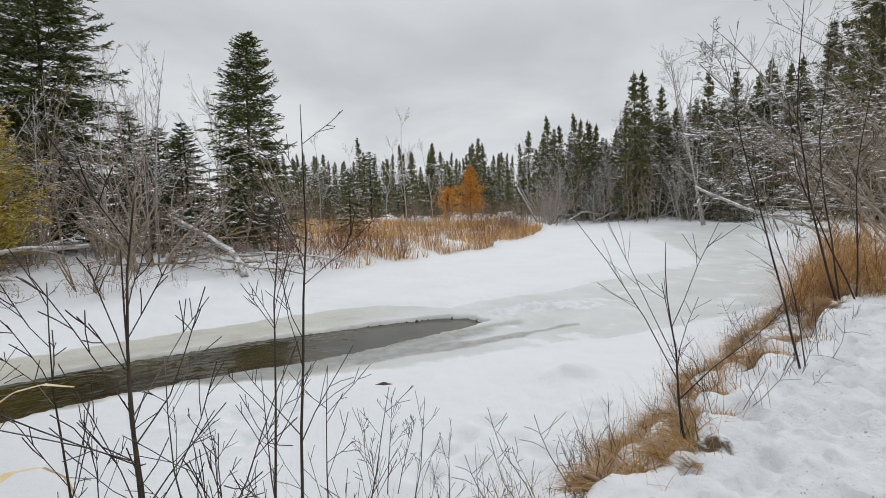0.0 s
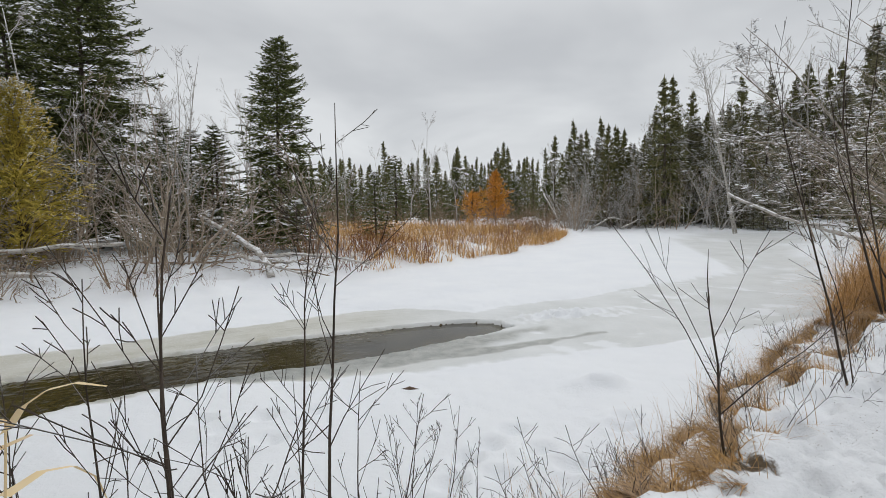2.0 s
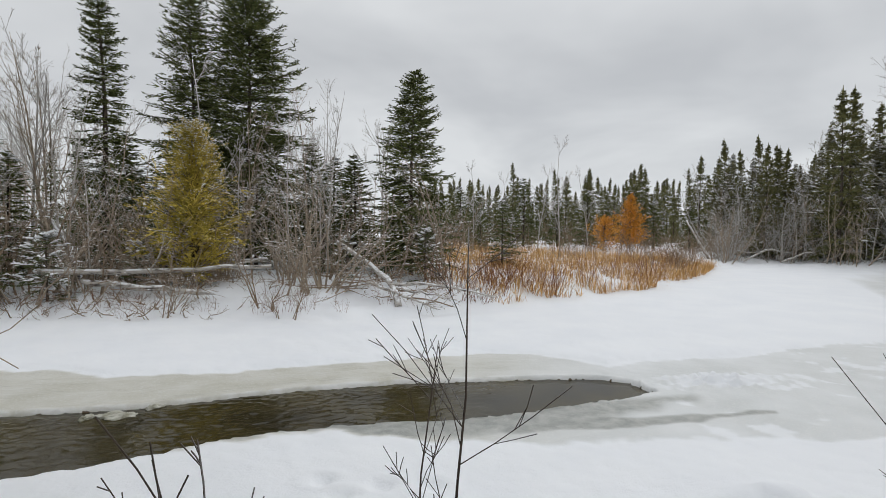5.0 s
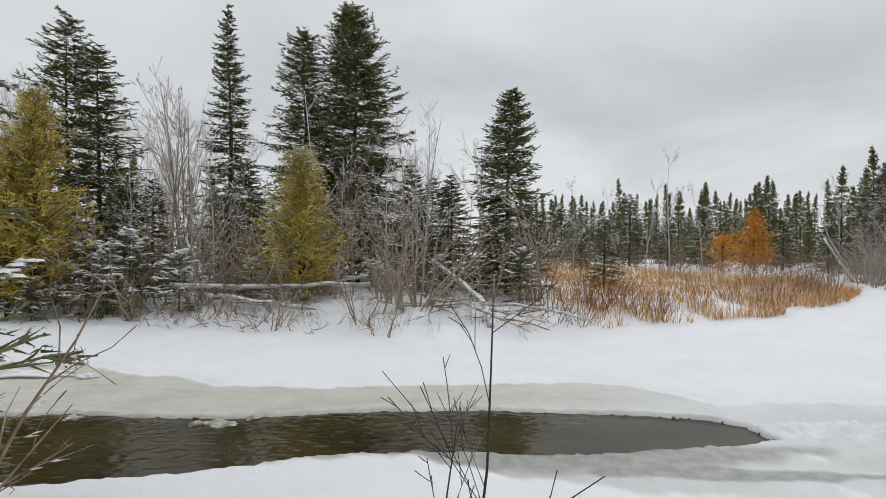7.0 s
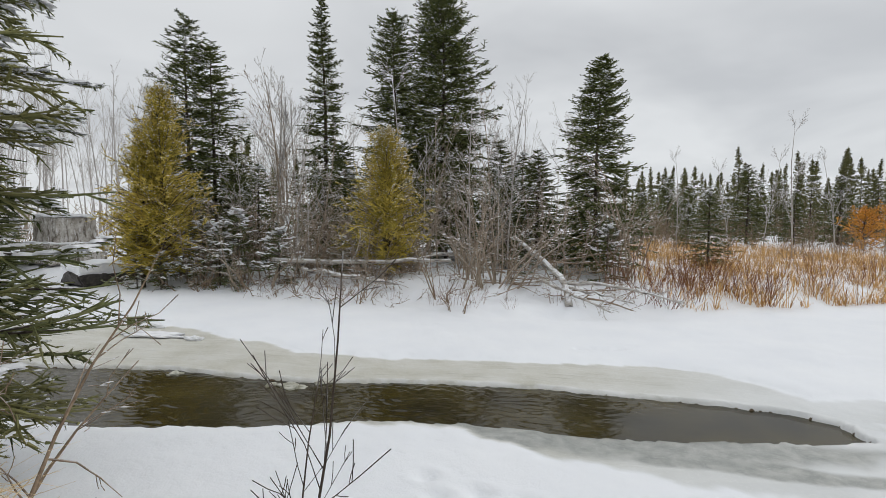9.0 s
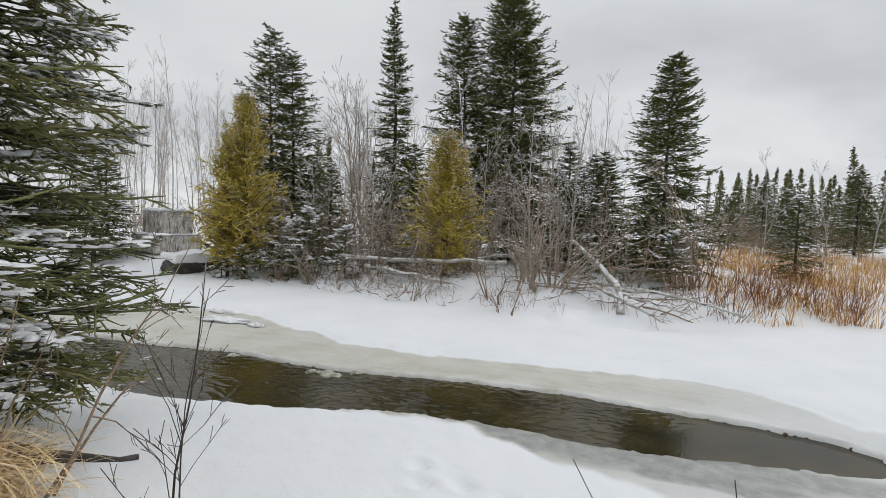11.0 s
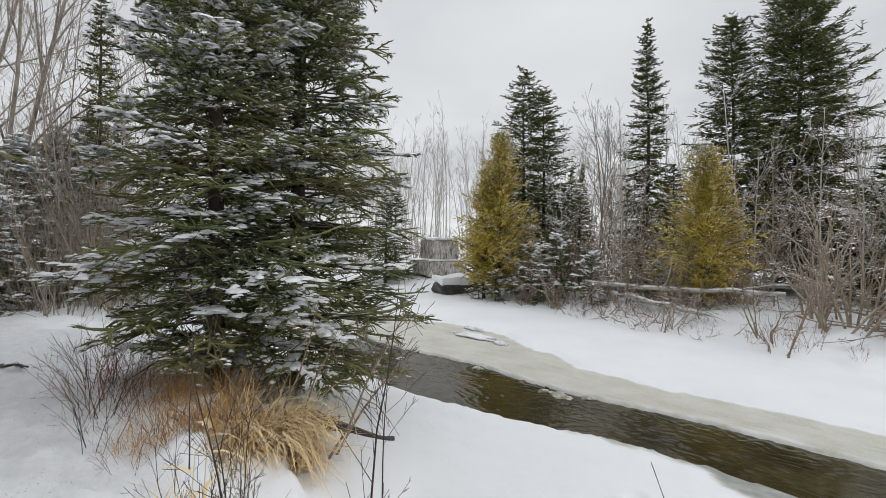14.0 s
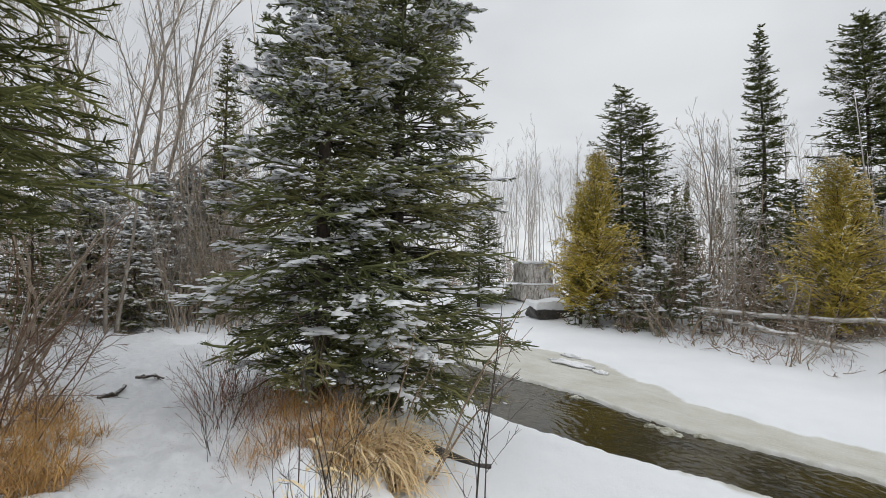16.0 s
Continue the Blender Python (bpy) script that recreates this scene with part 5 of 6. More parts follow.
for i in range(105):
    b, d = g.uniform(-34, -11), g.uniform(38, 46)
    x, y = from_view(b, d)
    if seg_dist(np.array([x]), np.array([y]), FAR_BANK)[1][0] > 0:
        sp.append((far_brush[i % 3], x, y, g.uniform(0.7, 2.3), g.uniform(0, 6)))
joined("forest_edge_saplings", sp[::2], M_TWIG, "brown bare saplings along the forest edge", "brush")
joined("forest_edge_thicket", sp[1::2], M_GREYTREE, "snow-dusted bare brush along the forest edge", "brush")
upright = [shrub_mesh("upright_brush", 126 + i, 3.4, 9, 0.9, M_TWIG, 1.0, ((6, 0.25, 0.97, (12, 35), 0.34, 0.5), (2, 0.3, 0.95, (15, 40), 0.45, 0.6)), 0.012, 0.05, 0, 0.03, 0.0032) for i in range(3)]
sp = []
for i in range(34):
    b, d = g.uniform(103, 140), g.uniform(12.5, 18)
    x, y = 1.6 - d * math.sin(radians(b)), 1.4 + d * math.cos(radians(b))
    if seg_dist(np.array([x]), np.array([y]), TRAIL)[0][0] > 1.1:
        sp.append((upright[i % 3], x, y, g.uniform(0.7, 1.5), g.uniform(0, 6)))
for i in range(16):
    b, d = g.uniform(100, 150), g.uniform(10.5, 20)
    x, y = 1.6 - d * math.sin(radians(b)), 1.4 + d * math.cos(radians(b))
    if seg_dist(np.array([x]), np.array([y]), TRAIL)[0][0] > 0.9:
        sp.append((far_brush[i % 3], x, y, g.uniform(0.7, 1.3), g.uniform(0, 6)))
for i in range(26):
    b, d = g.uniform(102, 148), g.uniform(10.5, 16)
    x, y = 1.6 - d * math.sin(radians(b)), 1.4 + d * math.cos(radians(b))
    if seg_dist(np.array([x]), np.array([y]), TRAIL)[0][0] > 1.3:
        sp.append((red[i % 3], x, y, g.uniform(0.7, 1.7), g.uniform(0, 6)))
for i in range(16):
    j = g.random()
    x, y = -9.6 + g.uniform(-1.6, 0.9) + 0.5 * j, -4.6 + 2.3 * j + g.uniform(-0.3, 0.3)
    if seg_dist(np.array([x]), np.array([y]), TRAIL)[0][0] > 0.8:
        sp.append((upright[i % 3], x, y, g.uniform(0.6, 1.15), g.uniform(0, 6)))
joined("path_saplings", sp[::2], M_GREYBROWN, "pale grey leafless saplings beside the path", "brush")
joined("path_thicket", sp[1::2], M_TWIG, "dense brown saplings and brush beside the path", "brush")

sp = []
for i in range(60):
    b, d = g.uniform(58, 98), g.uniform(27, 40)
    x, y = from_view(b, d)
    sp.append((far_brush[i % 3], x, y, g.uniform(0.8, 1.6), g.uniform(0, 6)))
joined("upstream_thicket", sp, M_TWIG, "grey bare brush below the aspen stand", "brush")

sp = []
for i in range(36):
    j = g.random()
    x, y = 8.5 + 9 * j + g.uniform(0.6, 8), 10.0 + 13 * j + g.uniform(-3.5, -0.3)
    if -seg_dist(np.array([x]), np.array([y]), NEAR_BANK)[1][0] > 0:
        sp.append((sh[i % 5] if i % 2 else tallb[i % 3], x, y, g.uniform(0.8, 1.5), g.uniform(0, 6)))
joined("right_bank_thicket", sp, M_BRUSH, "tangled bare alder brush along the bank", "brush")

# ---- right-hand bank: alders and leaning birch ----
ald = [shrub_mesh("alder", 130 + i, 4.2, 8, 2.2, M_TWIG, 1.0, ((9, 0.15, 0.95, (25, 60), 0.45, 0.5), (6, 0.2, 0.95, (25, 60), 0.45, 0.6)), radius=0.016, wander=0.16) for i in range(3)]
many("alder_shrub", ald[0], [(7.6, 7.4, 1.0, 1), (10.8, 11.2, 1.1, 2), (14.5, 17, 1.3, 3), (9.8, 8.0, 1.2, 4.4), (13.5, 12.2, 1.4, 0.4)], "spreading bare alder with snowy branches", "shrub", "bank alders")
many("alder_shrub", ald[1], [(8.8, 9.0, 1.15, 4), (12.5, 14.5, 1.2, 5), (16.5, 21, 1.4, 1), (8.2, 6.0, 1.1, 2.4), (11.6, 12.3, 1.2, 3.1)], "spreading bare alder with snowy branches", "shrub", "bank alders")
many("alder_shrub", ald[2], [(6.8, 6.2, 0.85, 2), (11.5, 8.5, 1.3, 0.5), (10.2, 10.0, 1.2, 1.1), (14.0, 15.0, 1.4, 2.6), (14, 10, 1.5, 3), (18, 14, 1.5, 2), (17, 24, 1.4, 5)], "spreading bare alder with snowy branches", "shrub", "bank alders")
tree_thing("birch_tree", tree_mesh("birch_stem", 142, 9.4, M_BIRCH, 0.05, (-0.22, 0.02), BARE, 0.05), Matrix.Translation((15.2, 29.4, 0.3)), "slim white birch stem beside a taller one", "birch tree")
tree_thing("birch_tree", tree_mesh("birch", 141, 10.4, M_BIRCH, 0.07, (-0.1, 0.02), BARE, 0.05), Matrix.Translation((15.4, 29.5, 0.3)), "tall leaning white birch at the river bend", "birch tree")

# ---- fallen trunks ----


def log_mesh(name, pts, r0, r1, mat, seed, branches=0, sides=8):
    g2 = np.random.default_rng(seed)
    pts = np.array(pts, float)
    k = 10
    t = np.linspace(0, 1, k)
    cu = np.concatenate([[0], np.cumsum(np.linalg.norm(np.diff(pts, axis=0), axis=1))])
    P = np.stack([np.interp(t * cu[-1], cu, pts[:, j]) for j in range(3)], -1)
    P[1:-1] += g2.normal(0, 0.02, (k - 2, 3))
    s = Soup()
    s.add(*tubes(P[None], np.linspace(r0, r1, k)[None] * (1 + 0.08 * g2.normal(size=(1, k))), sides))
    if branches:
        B, L, tt = grow(P[None], [cu[-1]], branches, 0.4, 1.0, (20, 55), 0.38, 5, 0.1, 0.0, 0.5, g2)
        s.add(*tubes(B, np.full((len(B), 1), r1 * 0.6) * np.linspace(1, 0.3, 5)[None], 4))
        C, L2, _ = grow(B, L, 4, 0.3, 1.0, (20, 50), 0.4, 4, 0.1, 0.0, 0.3, g2)
        s.add(*tubes(C, np.full((len(C), 1), r1 * 0.25) * np.linspace(1, 0.4, 4)[None], 3))
    return s.mesh(name, mat)


def zg(x, y, dz):
    return (x, y, ground_z(x, y) + dz)


fallen = thing("fallen_birch", (0, 0, 0), "snow-covered fallen birch lying down the bank", "fallen tree")
part("trunk", log_mesh("fallen_trunk", [(-7.4, 13.6, 1.72), (-5.9, 12.75, 1.1), (-5.05, 12.2, 0.72), (-4.55, 11.4, 0.28)], 0.055, 0.08, M_BIRCH, 1), fallen)
part("limb", log_mesh("fallen_limb", [(-5.0, 12.25, 0.68), (-4.2, 12.4, 0.7), (-3.4, 12.5, 0.62), (-2.5, 12.6, 0.42)], 0.05, 0.02, M_BIRCH, 2, 12), fallen)
part("limb", log_mesh("fallen_limb", [(-5.7, 12.0, 0.75), (-4.9, 11.7, 0.6), (-4.2, 11.6, 0.4), (-3.6, 11.4, 0.25)], 0.045, 0.018, M_BIRCH, 3, 10), fallen)
part("limb", log_mesh("fallen_limb", [(-4.9, 12.0, 0.6), (-4.1, 11.9, 0.55), (-3.3, 12.0, 0.4)], 0.04, 0.015, M_BIRCH, 4, 9), fallen)
solo("fallen_log", log_mesh("log", [(-14.0, 12.2, 0.95), (-12.7, 13.8, 0.92), (-11.2, 15.6, 0.95)], 0.10, 0.07, M_BIRCH, 5, 3), (0, 0, 0), "long snow-topped log lying through the thicket", "log", "fallen logs")
solo("fallen_log", log_mesh("log", [(-12.1, 9.55, 0.72), (-10.8, 9.9, 0.6), (-9.2, 10.3, 0.48)], 0.08, 0.06, M_BIRCH, 6, 4), (0, 0, 0), "snow-topped log lying along the bank brush", "log", "fallen logs")
solo("fallen_log", log_mesh("log", [(-15.2, 11.0, 2.3), (-13.9, 10.6, 1.5), (-13.2, 10.3, 0.7)], 0.05, 0.06, M_BIRCH, 7, 2), (0, 0, 0), "leaning snow-dusted dead stem in the brush", "log", "fallen logs")
solo("fallen_log", log_mesh("log", [(6.0, 39.5, 3.0), (6.65, 39.0, 1.6), (7.3, 38.6, 0.3)], 0.06, 0.09, M_BIRCH, 8), (0, 0, 0), "pale dead trunk leaning at the river bend", "log", "fallen logs")
for i in range(7):
    x = 7.5 + 2.2 * i
    y = 40.0 - 0.28 * i
    solo("fallen_log", log_mesh("log", [(x, y, 0.2), (x + 1.6, y + 0.3, 0.9 + 0.2 * (i % 2)), (x + 3.4, y + 0.8, 0.7)], 0.08, 0.03, M_BIRCH, 9 + i, 6), (0, 0, 0), "snowy driftwood limbs along the river bend", "log", "driftwood at the bend")
solo("fallen_log", log_mesh("log", [(9.3, 18.5, 2.2), (10.4, 17.0, 1.3), (11.4, 15.2, 0.7), (12.0, 14.0, 0.55)], 0.045, 0.07, M_BIRCH, 21, 6), (0, 0, 0), "snowy birch trunk leaning over the ice", "log", "fallen logs")
solo("drift_log", log_mesh("black_log", [(-4.25, 0.85, 0.24), (-3.98, 1.3, 0.15), (-3.72, 2.05, 0.08)], 0.12, 0.025, M_ROCK, 31, 0), (0, 0, 0), "wet black log frozen in at the ice edge", "log")

# tangle of dead branches along the far bank
n = 140
cs = g.uniform(0, cum[-1] - 0.4, n)
xy = np.array([on_line(a, o) for a, o in zip(cs, 0.9 + 2.4 * g.random(n))])
keep = np.array([clear(x, y, 0.35) for x, y in xy])
xy = xy[keep]
n = len(xy)
base = np.stack([xy[:, 0], xy[:, 1], terrain(xy[:, 0], xy[:, 1])[0] + g.uniform(0.03, 0.55, n)], -1)
az = np.where(g.random(n) < 0.7, g.normal(0.5, 0.4, n), g.uniform(0, 6.3, n))
way = np.stack([np.cos(az), np.sin(az), g.normal(0.0, 0.13, n)], -1)
size = g.uniform(0.6, 2.1, n)
dead = bare_polys(g, base, way, size, 0.011 + 0.009 * size * g.random(n), ((4, 0.3, 0.95, (25, 65), 0.4, 0.5), (3, 0.3, 0.95, (25, 60), 0.45, 0.6)), 0.09, -0.05, 6)
solo("deadfall", bare_mesh("deadfall", dead, M_BRUSH, (5, 3, 3), 1.0, 0.004, 500, 0.03, g), (0, 0, 0), "tangled fallen branches dusted with snow on the bank", "branches", kind="stuff")
solo("fallen_log", log_mesh("log", [(-12.9, 9.1, 0.95), (-11.4, 10.0, 0.95), (-9.8, 11.0, 0.98), (-8.4, 11.9, 1.05)], 0.075, 0.05, M_BIRCH, 62, 3), (0, 0, 0), "long snow-topped log bridging the bank brush", "log", "fallen logs")

for x, y, x2, y2, r0, seed in ((-4.74, -2.23, -4.64, -1.84, 0.022, 71), (-3.73, -2.03, -4.24, -2.06, 0.026, 72)):
    solo("fallen_stick", log_mesh("stick", [zg(x, y, 0.015), zg(0.5 * (x + x2), 0.5 * (y + y2) + 0.04, 0.035), zg(x2, y2, 0.02)], r0, 0.5 * r0, M_BARK, seed, 3), (0, 0, 0), "dark broken stick lying on the trampled path", "stick", "sticks on the path")

for x, y, wx5, ln, seed in ((-8.3, -4.68, 0.10, 3.6, 81), (-8.22, -4.82, -0.02, 2.6, 82)):
    g6 = np.random.default_rng(seed)
    polys = bare_polys(g6, np.array([[0, 0, -0.1]]), np.array([[0.0, wx5, 1.0]]), [ln], [0.045], ((5, 0.5, 0.95, (25, 50), 0.35, 0.4), (3, 0.3, 0.95, (20, 45), 0.4, 0.5)), 0.03, 0.05, 8)
    tree_thing("bare_tree", split_mesh("slim_stem", polys, M_GREYBROWN, 0.004, 20, 0.03, g6), Matrix.Translation(zg(x, y, 0)), "slim grey trunk at the end of the path", "bare tree", "bare trees by the path")

# ---- concrete pier and ledge upstream ----


def mound(name, sx, sy, sz, mat, seed, jit=0.35):
    """A low lump with an uneven outline, flat below."""
    bm = bmesh.new()
    bmesh.ops.create_icosphere(bm, subdivisions=4, radius=1.0)
    for v in bm.verts:
        k = 1 + jit * noise.noise(v.co * 1.7 + Vector((seed, 3, 0))) + 0.5 * jit * noise.noise(v.co * 4.5 + Vector((0, seed, 0)))
        v.co = Vector((v.co.x * k * sx, v.co.y * k * sy, (v.co.z if v.co.z > 0 else 0.3 * v.co.z) * sz * k))
    for f in bm.faces:
        f.smooth = True
    m2 = bpy.data.meshes.new(name)
    bm.to_mesh(m2)
    bm.free()
    m2.materials.append(mat)
    return m2


def rough_block(name, sx, sy, sz, mat, seed, cuts=4, jit=0.03):
    bm = bmesh.new()
    bmesh.ops.create_cube(bm, size=1.0)
    bmesh.ops.scale(bm, vec=(sx, sy, sz), verts=bm.verts)
    bmesh.ops.bevel(bm, geom=bm.edges[:], offset=0.05, segments=2, affect="EDGES")
    bmesh.ops.subdivide_edges(bm, edges=bm.edges[:], cuts=cuts, use_grid_fill=True)
    for v in bm.verts:
        v.co += Vector(noise.noise_vector(v.co * 2.3 + Vector((seed, 0, 0)))) * jit
    m2 = bpy.data.meshes.new(name)
    bm.to_mesh(m2)
    bm.free()
    m2.materials.append(mat)
    return m2


pier = thing("bridge_pier", (-23.3, 6.45, 0.42), "old mottled concrete pier with snow on top", "concrete pier")
pier.rotation_euler = (0, 0, radians(12))
for nm, dims, z, dx, jit in (("plinth", (2.2, 2.0, 0.75), 0.35, 0, 0.05), ("block", (1.6, 1.45, 1.05), 1.22, 0.1, 0.04)):
    o = part(nm, rough_block(nm, *dims, M_CONC, 3, 4, jit), pier)
    o.location = (dx, 0, z)
o = part("snow_cap", rough_block("snow_cap", 1.7, 1.5, 0.12, M_SNOW, 5, 4, 0.06), pier)
o.location = (0.1, 0, 1.78)
o = part("snow_cap", rough_block("snow_rim", 2.15, 1.95, 0.10, M_SNOW, 6, 4, 0.05), pier)
o.location = (0, 0, 0.74)
ledge = thing("rock_ledge", (-18.0, 6.3, 0.04), "dark rock ledge under a thick cap of snow", "rock")
ledge.rotation_euler = (0, 0, radians(14))
o = part("rock", rough_block("ledge_rock", 1.0, 2.1, 0.42, M_ROCK, 8, 5, 0.13), ledge)
o.location = (0, 0, 0.22)
o = part("snow_cap", rough_block("ledge_snow", 1.15, 2.1, 0.26, M_SNOW, 9, 5, 0.12), ledge)
o.location = (0, 0, 0.54)

# ---- ice floes in the open water ----
for i, (x, y, s) in enumerate(((-5.19, 4.65, 0.17), (-5.01, 4.99, 0.09), (-6.85, 3.87, 0.10), (-5.42, 4.5, 0.08))):
    me = mound("floe", 1.1 * s, 0.55 * s, 0.05, M_CHUNK, i, 0.5)
    o = solo("ice_floe", me, (x, y, -0.058), "low lump of yellowish ice awash in the water", "ice", "ice floes")
    o.rotation_euler = (0, 0, 0.5 + 0.3 * i)
for i, (x, y, sx, sy) in enumerate(((-9.35, 4.5, 0.62, 0.16), (-8.5, 4.85, 0.16, 0.07), (-10.2, 4.75, 0.3, 0.08))):
    o = solo("snow_patch", mound("patch", sx, sy, 0.06, M_SNOW, 30 + i, 0.6), (x, y, 0.015), "patch of snow lying on bare river ice", "snow", "snow patches")
    o.rotation_euler = (0, 0, 0.55)

# ---- near bank: grasses ----
tufts = [tuft_mesh("grass_tuft", 150 + i, 280, 0.13, 0.19, 0.0055, M_MAT, 1.42, 1.0, 2.3, True) for i in range(4)]
EDGE = [(0.42, 1.98), (0.62, 2.12), (0.9, 2.42), (1.12, 2.66), (1.2, 2.9), (1.25, 2.36), (1.5, 2.55), (1.75, 2.8), (1.95, 3.1), (2.1, 3.6), (2.4, 3.5), (2.8, 3.85), (3.15, 4.2), (3.3, 4.7), (3.6, 5.0), (4.0, 5.3), (4.35, 5.5), (4.9, 6.0), (5.5, 6.6), (6.0, 7.0), (6.8, 7.9), (7.6, 8.8)]
nb = np.array(NEAR_BANK[8:16], float)
nc = np.concatenate([[0], np.cumsum(np.hypot(*np.diff(nb, axis=0).T))])


def on_bank(s, dn):
    x, y = np.interp(s, nc, nb[:, 0]), np.interp(s, nc, nb[:, 1])
    tx, ty = np.interp(s + 0.2, nc, nb[:, 0]) - x, np.interp(s + 0.2, nc, nb[:, 1]) - y
    n = math.hypot(tx, ty) + 1e-6
    return float(x + ty / n * dn), float(y - tx / n * dn)


spots = [[], [], [], []]
j = 0
for line_dn, step, seed in ((0.13, 0.10, 3), (0.62, 0.10, 8)):
    for d in np.arange(1.35, nc[-1] - 1.0, step):
        x, y = on_bank(d, line_dn + g.normal(0, 0.045))
        if fnoise(np.array([x]), np.array([y]), 2.1, seed)[0] > (0.0 if line_dn < 0.3 else -0.12) - 0.1 * max(0.0, x - 2.0):
            spots[j % 4].append((x, y, g.uniform(0.6, 1.05) * (1 + 0.04 * x), g.normal(0, 0.35)))
            j += 1
for k in range(4):
    many("grass_tuft", tufts[k], spots[k], "flattened brown grass tuft hanging over the bank", "grass", "bank grasses")
wiry = [tuft_mesh("wiry_grass", 155 + i, 11, 0.16, 0.42, 0.0030, M_MAT, 0.85, 0.6, 2.3) for i in range(3)]
spots = [[], [], []]
for i in range(66):
    x, y = on_bank(g.uniform(1.2, 6.5), g.uniform(0.05, 0.8))
    spots[i % 3].append((x, y, g.uniform(0.55, 1.1), g.normal(0, 0.7)))
for k in range(3):
    many("grass_tuft", wiry[k], spots[k], "thin wiry dead stalks arching from the bank", "grass", "wiry bank stalks")
big = [tuft_mesh("tall_grass", 160 + i, 380, 0.42, 0.85, 0.008, M_TUFT, 0.6, 1.8) for i in range(2)]
many("grass_clump", big[0], [(4.2, 5.55, 0.8, 0), (4.75, 6.2, 0.95, 2), (5.6, 7.3, 1.0, 1), (7.2, 8.9, 1.1, 3), (4.9, 5.6, 1.0, 2)], "tall golden-brown grass clump on the bank", "grass", "tall bank grasses")
many("grass_clump", big[1], [(4.5, 5.2, 0.75, 1), (5.2, 6.5, 1.0, 4), (6.3, 8.0, 1.1, 5), (8.6, 10.6, 1.2, 2), (5.7, 6.3, 1.1, 0)], "tall golden-brown grass clump on the bank", "grass", "tall bank grasses")
straw = [tuft_mesh("straw", 170 + i, 170, 0.30, 0.84, 0.022, M_STRAW, 0.75, 2.3, 1.0) for i in range(2)]
many("grass_clump", straw[0], [(-3.35, 0.95, 0.95, 0), (-3.05, 0.75, 0.95, 0.4)], "pale straw-coloured grass arching over the bank", "grass", "straw grasses")
many("grass_clump", straw[1], [(-2.9, 0.62, 0.9, -0.3), (-3.15, 1.0, 0.9, 0.2)], "pale straw-coloured grass arching over the bank", "grass", "straw grasses")
brown = tuft_mesh("brown_grass", 173, 170, 0.36, 0.44, 0.006, M_TUFT, 0.7, 1.6)
many("grass_clump", brown, [(-4.3, -0.25, 1.1, 0.7), (-3.9, 0.0, 1.1, 1.9), (-3.5, 0.3, 1.15, 3.1), (-3.1, 0.45, 1.1, 4.4), (-2.75, 0.35, 0.9, 5.2), (-2.5, 0.2, 0.8, 2.7), (-2.2, 0.1, 0.5, 0), (-2.95, 0.35, 0.95, 1), (-3.3, 0.15, 1.0, 2), (-3.65, -0.15, 0.95, 3), (-3.2, 0.55, 0.9, 0.5)], "brown dead grass clump in the snow beside the path", "grass", "path grasses")
hay = [tuft_mesh("hay", 175 + i, 380, 0.34, 0.50, 0.010, M_HAY, 1.0, 2.0) for i in range(2)]
many("grass_clump", hay[0], [(-1.95, -1.40, 0.9, 5), (-2.45, -1.75, 1.0, 0), (-1.5, -1.25, 0.8, 2.2), (-3.3, -2.35, 0.9, 3)], "golden matted hay lying beside the footpath", "grass", "path grasses")
many("grass_clump", hay[1], [(-2.05, -1.75, 0.9, 3.0), (-2.9, -2.0, 0.9, 2), (-1.75, -1.2, 0.7, 1), (-2.6, -1.45, 0.65, 4)], "golden matted hay lying beside the footpath", "grass", "path grasses")

# ---- saplings and twigs close to the camera ----


def sapling(name, seed, stems, levels, label, at, mat=None, crook=0.022):
    """stems: rows of foot (x, y), way and length."""
    g3 = np.random.default_rng(seed)
    root = thing(name, (at[0], at[1], ground_z(*at)), label, "sapling", "saplings on the bank")
    for x, y, wx2, wy2, ln, rad in stems:
        polys = bare_polys(g3, np.array([[x, y, -0.05]]), np.array([[wx2, wy2, 1.0]]), [ln], [rad], levels, crook, 0.05, 9)
        part("stem", bare_mesh(name + "_stem", polys, mat or M_DARKTWIG, (6, 4, 3, 3)), root)
    return root


LV = ((12, 0.22, 0.95, (25, 48), 0.42, 0.45), (3, 0.3, 0.95, (20, 45), 0.4, 0.6))
sapling("sapling", 201, [(0.02, -0.03, -0.03, 0.0, 1.7, 0.007), (-0.08, 0.03, -0.04, 0.03, 1.4, 0.006)], ((11, 0.35, 0.97, (28, 50), 0.32, 0.42), (3, 0.3, 0.95, (20, 45), 0.4, 0.6)), "thin dark leafless sapling on the river bank", (-0.52, 1.58), crook=0.05)
sapling("sapling", 202, [(0, 0, -0.02, 0.0, 1.12, 0.0062), (0.02, -0.01, 0.10, 0.02, 1.02, 0.005), (-0.02, 0.01, -0.24, 0.1, 0.95, 0.004), (0.0, 0.02, 0.27, 0.1, 0.86, 0.0034), (-0.03, 0.0, -0.42, 0.0, 0.9, 0.003)], ((8, 0.40, 0.95, (28, 52), 0.42, 0.45), (3, 0.3, 0.95, (20, 45), 0.4, 0.6)), "forked dark sapling with stiff twigs", (-0.66, 1.0), crook=0.06)
shoots = [tree_mesh("shoot", 230 + i, 1.0, M_DARKTWIG, 0.0042, (0.1 * (i - 1), 0.05), ((9, 0.25, 0.95, (25, 50), 0.4, 0.5), (2, 0.3, 0.95, (20, 45), 0.45, 0.6)), 0.05, 0.0011) for i in range(3)]
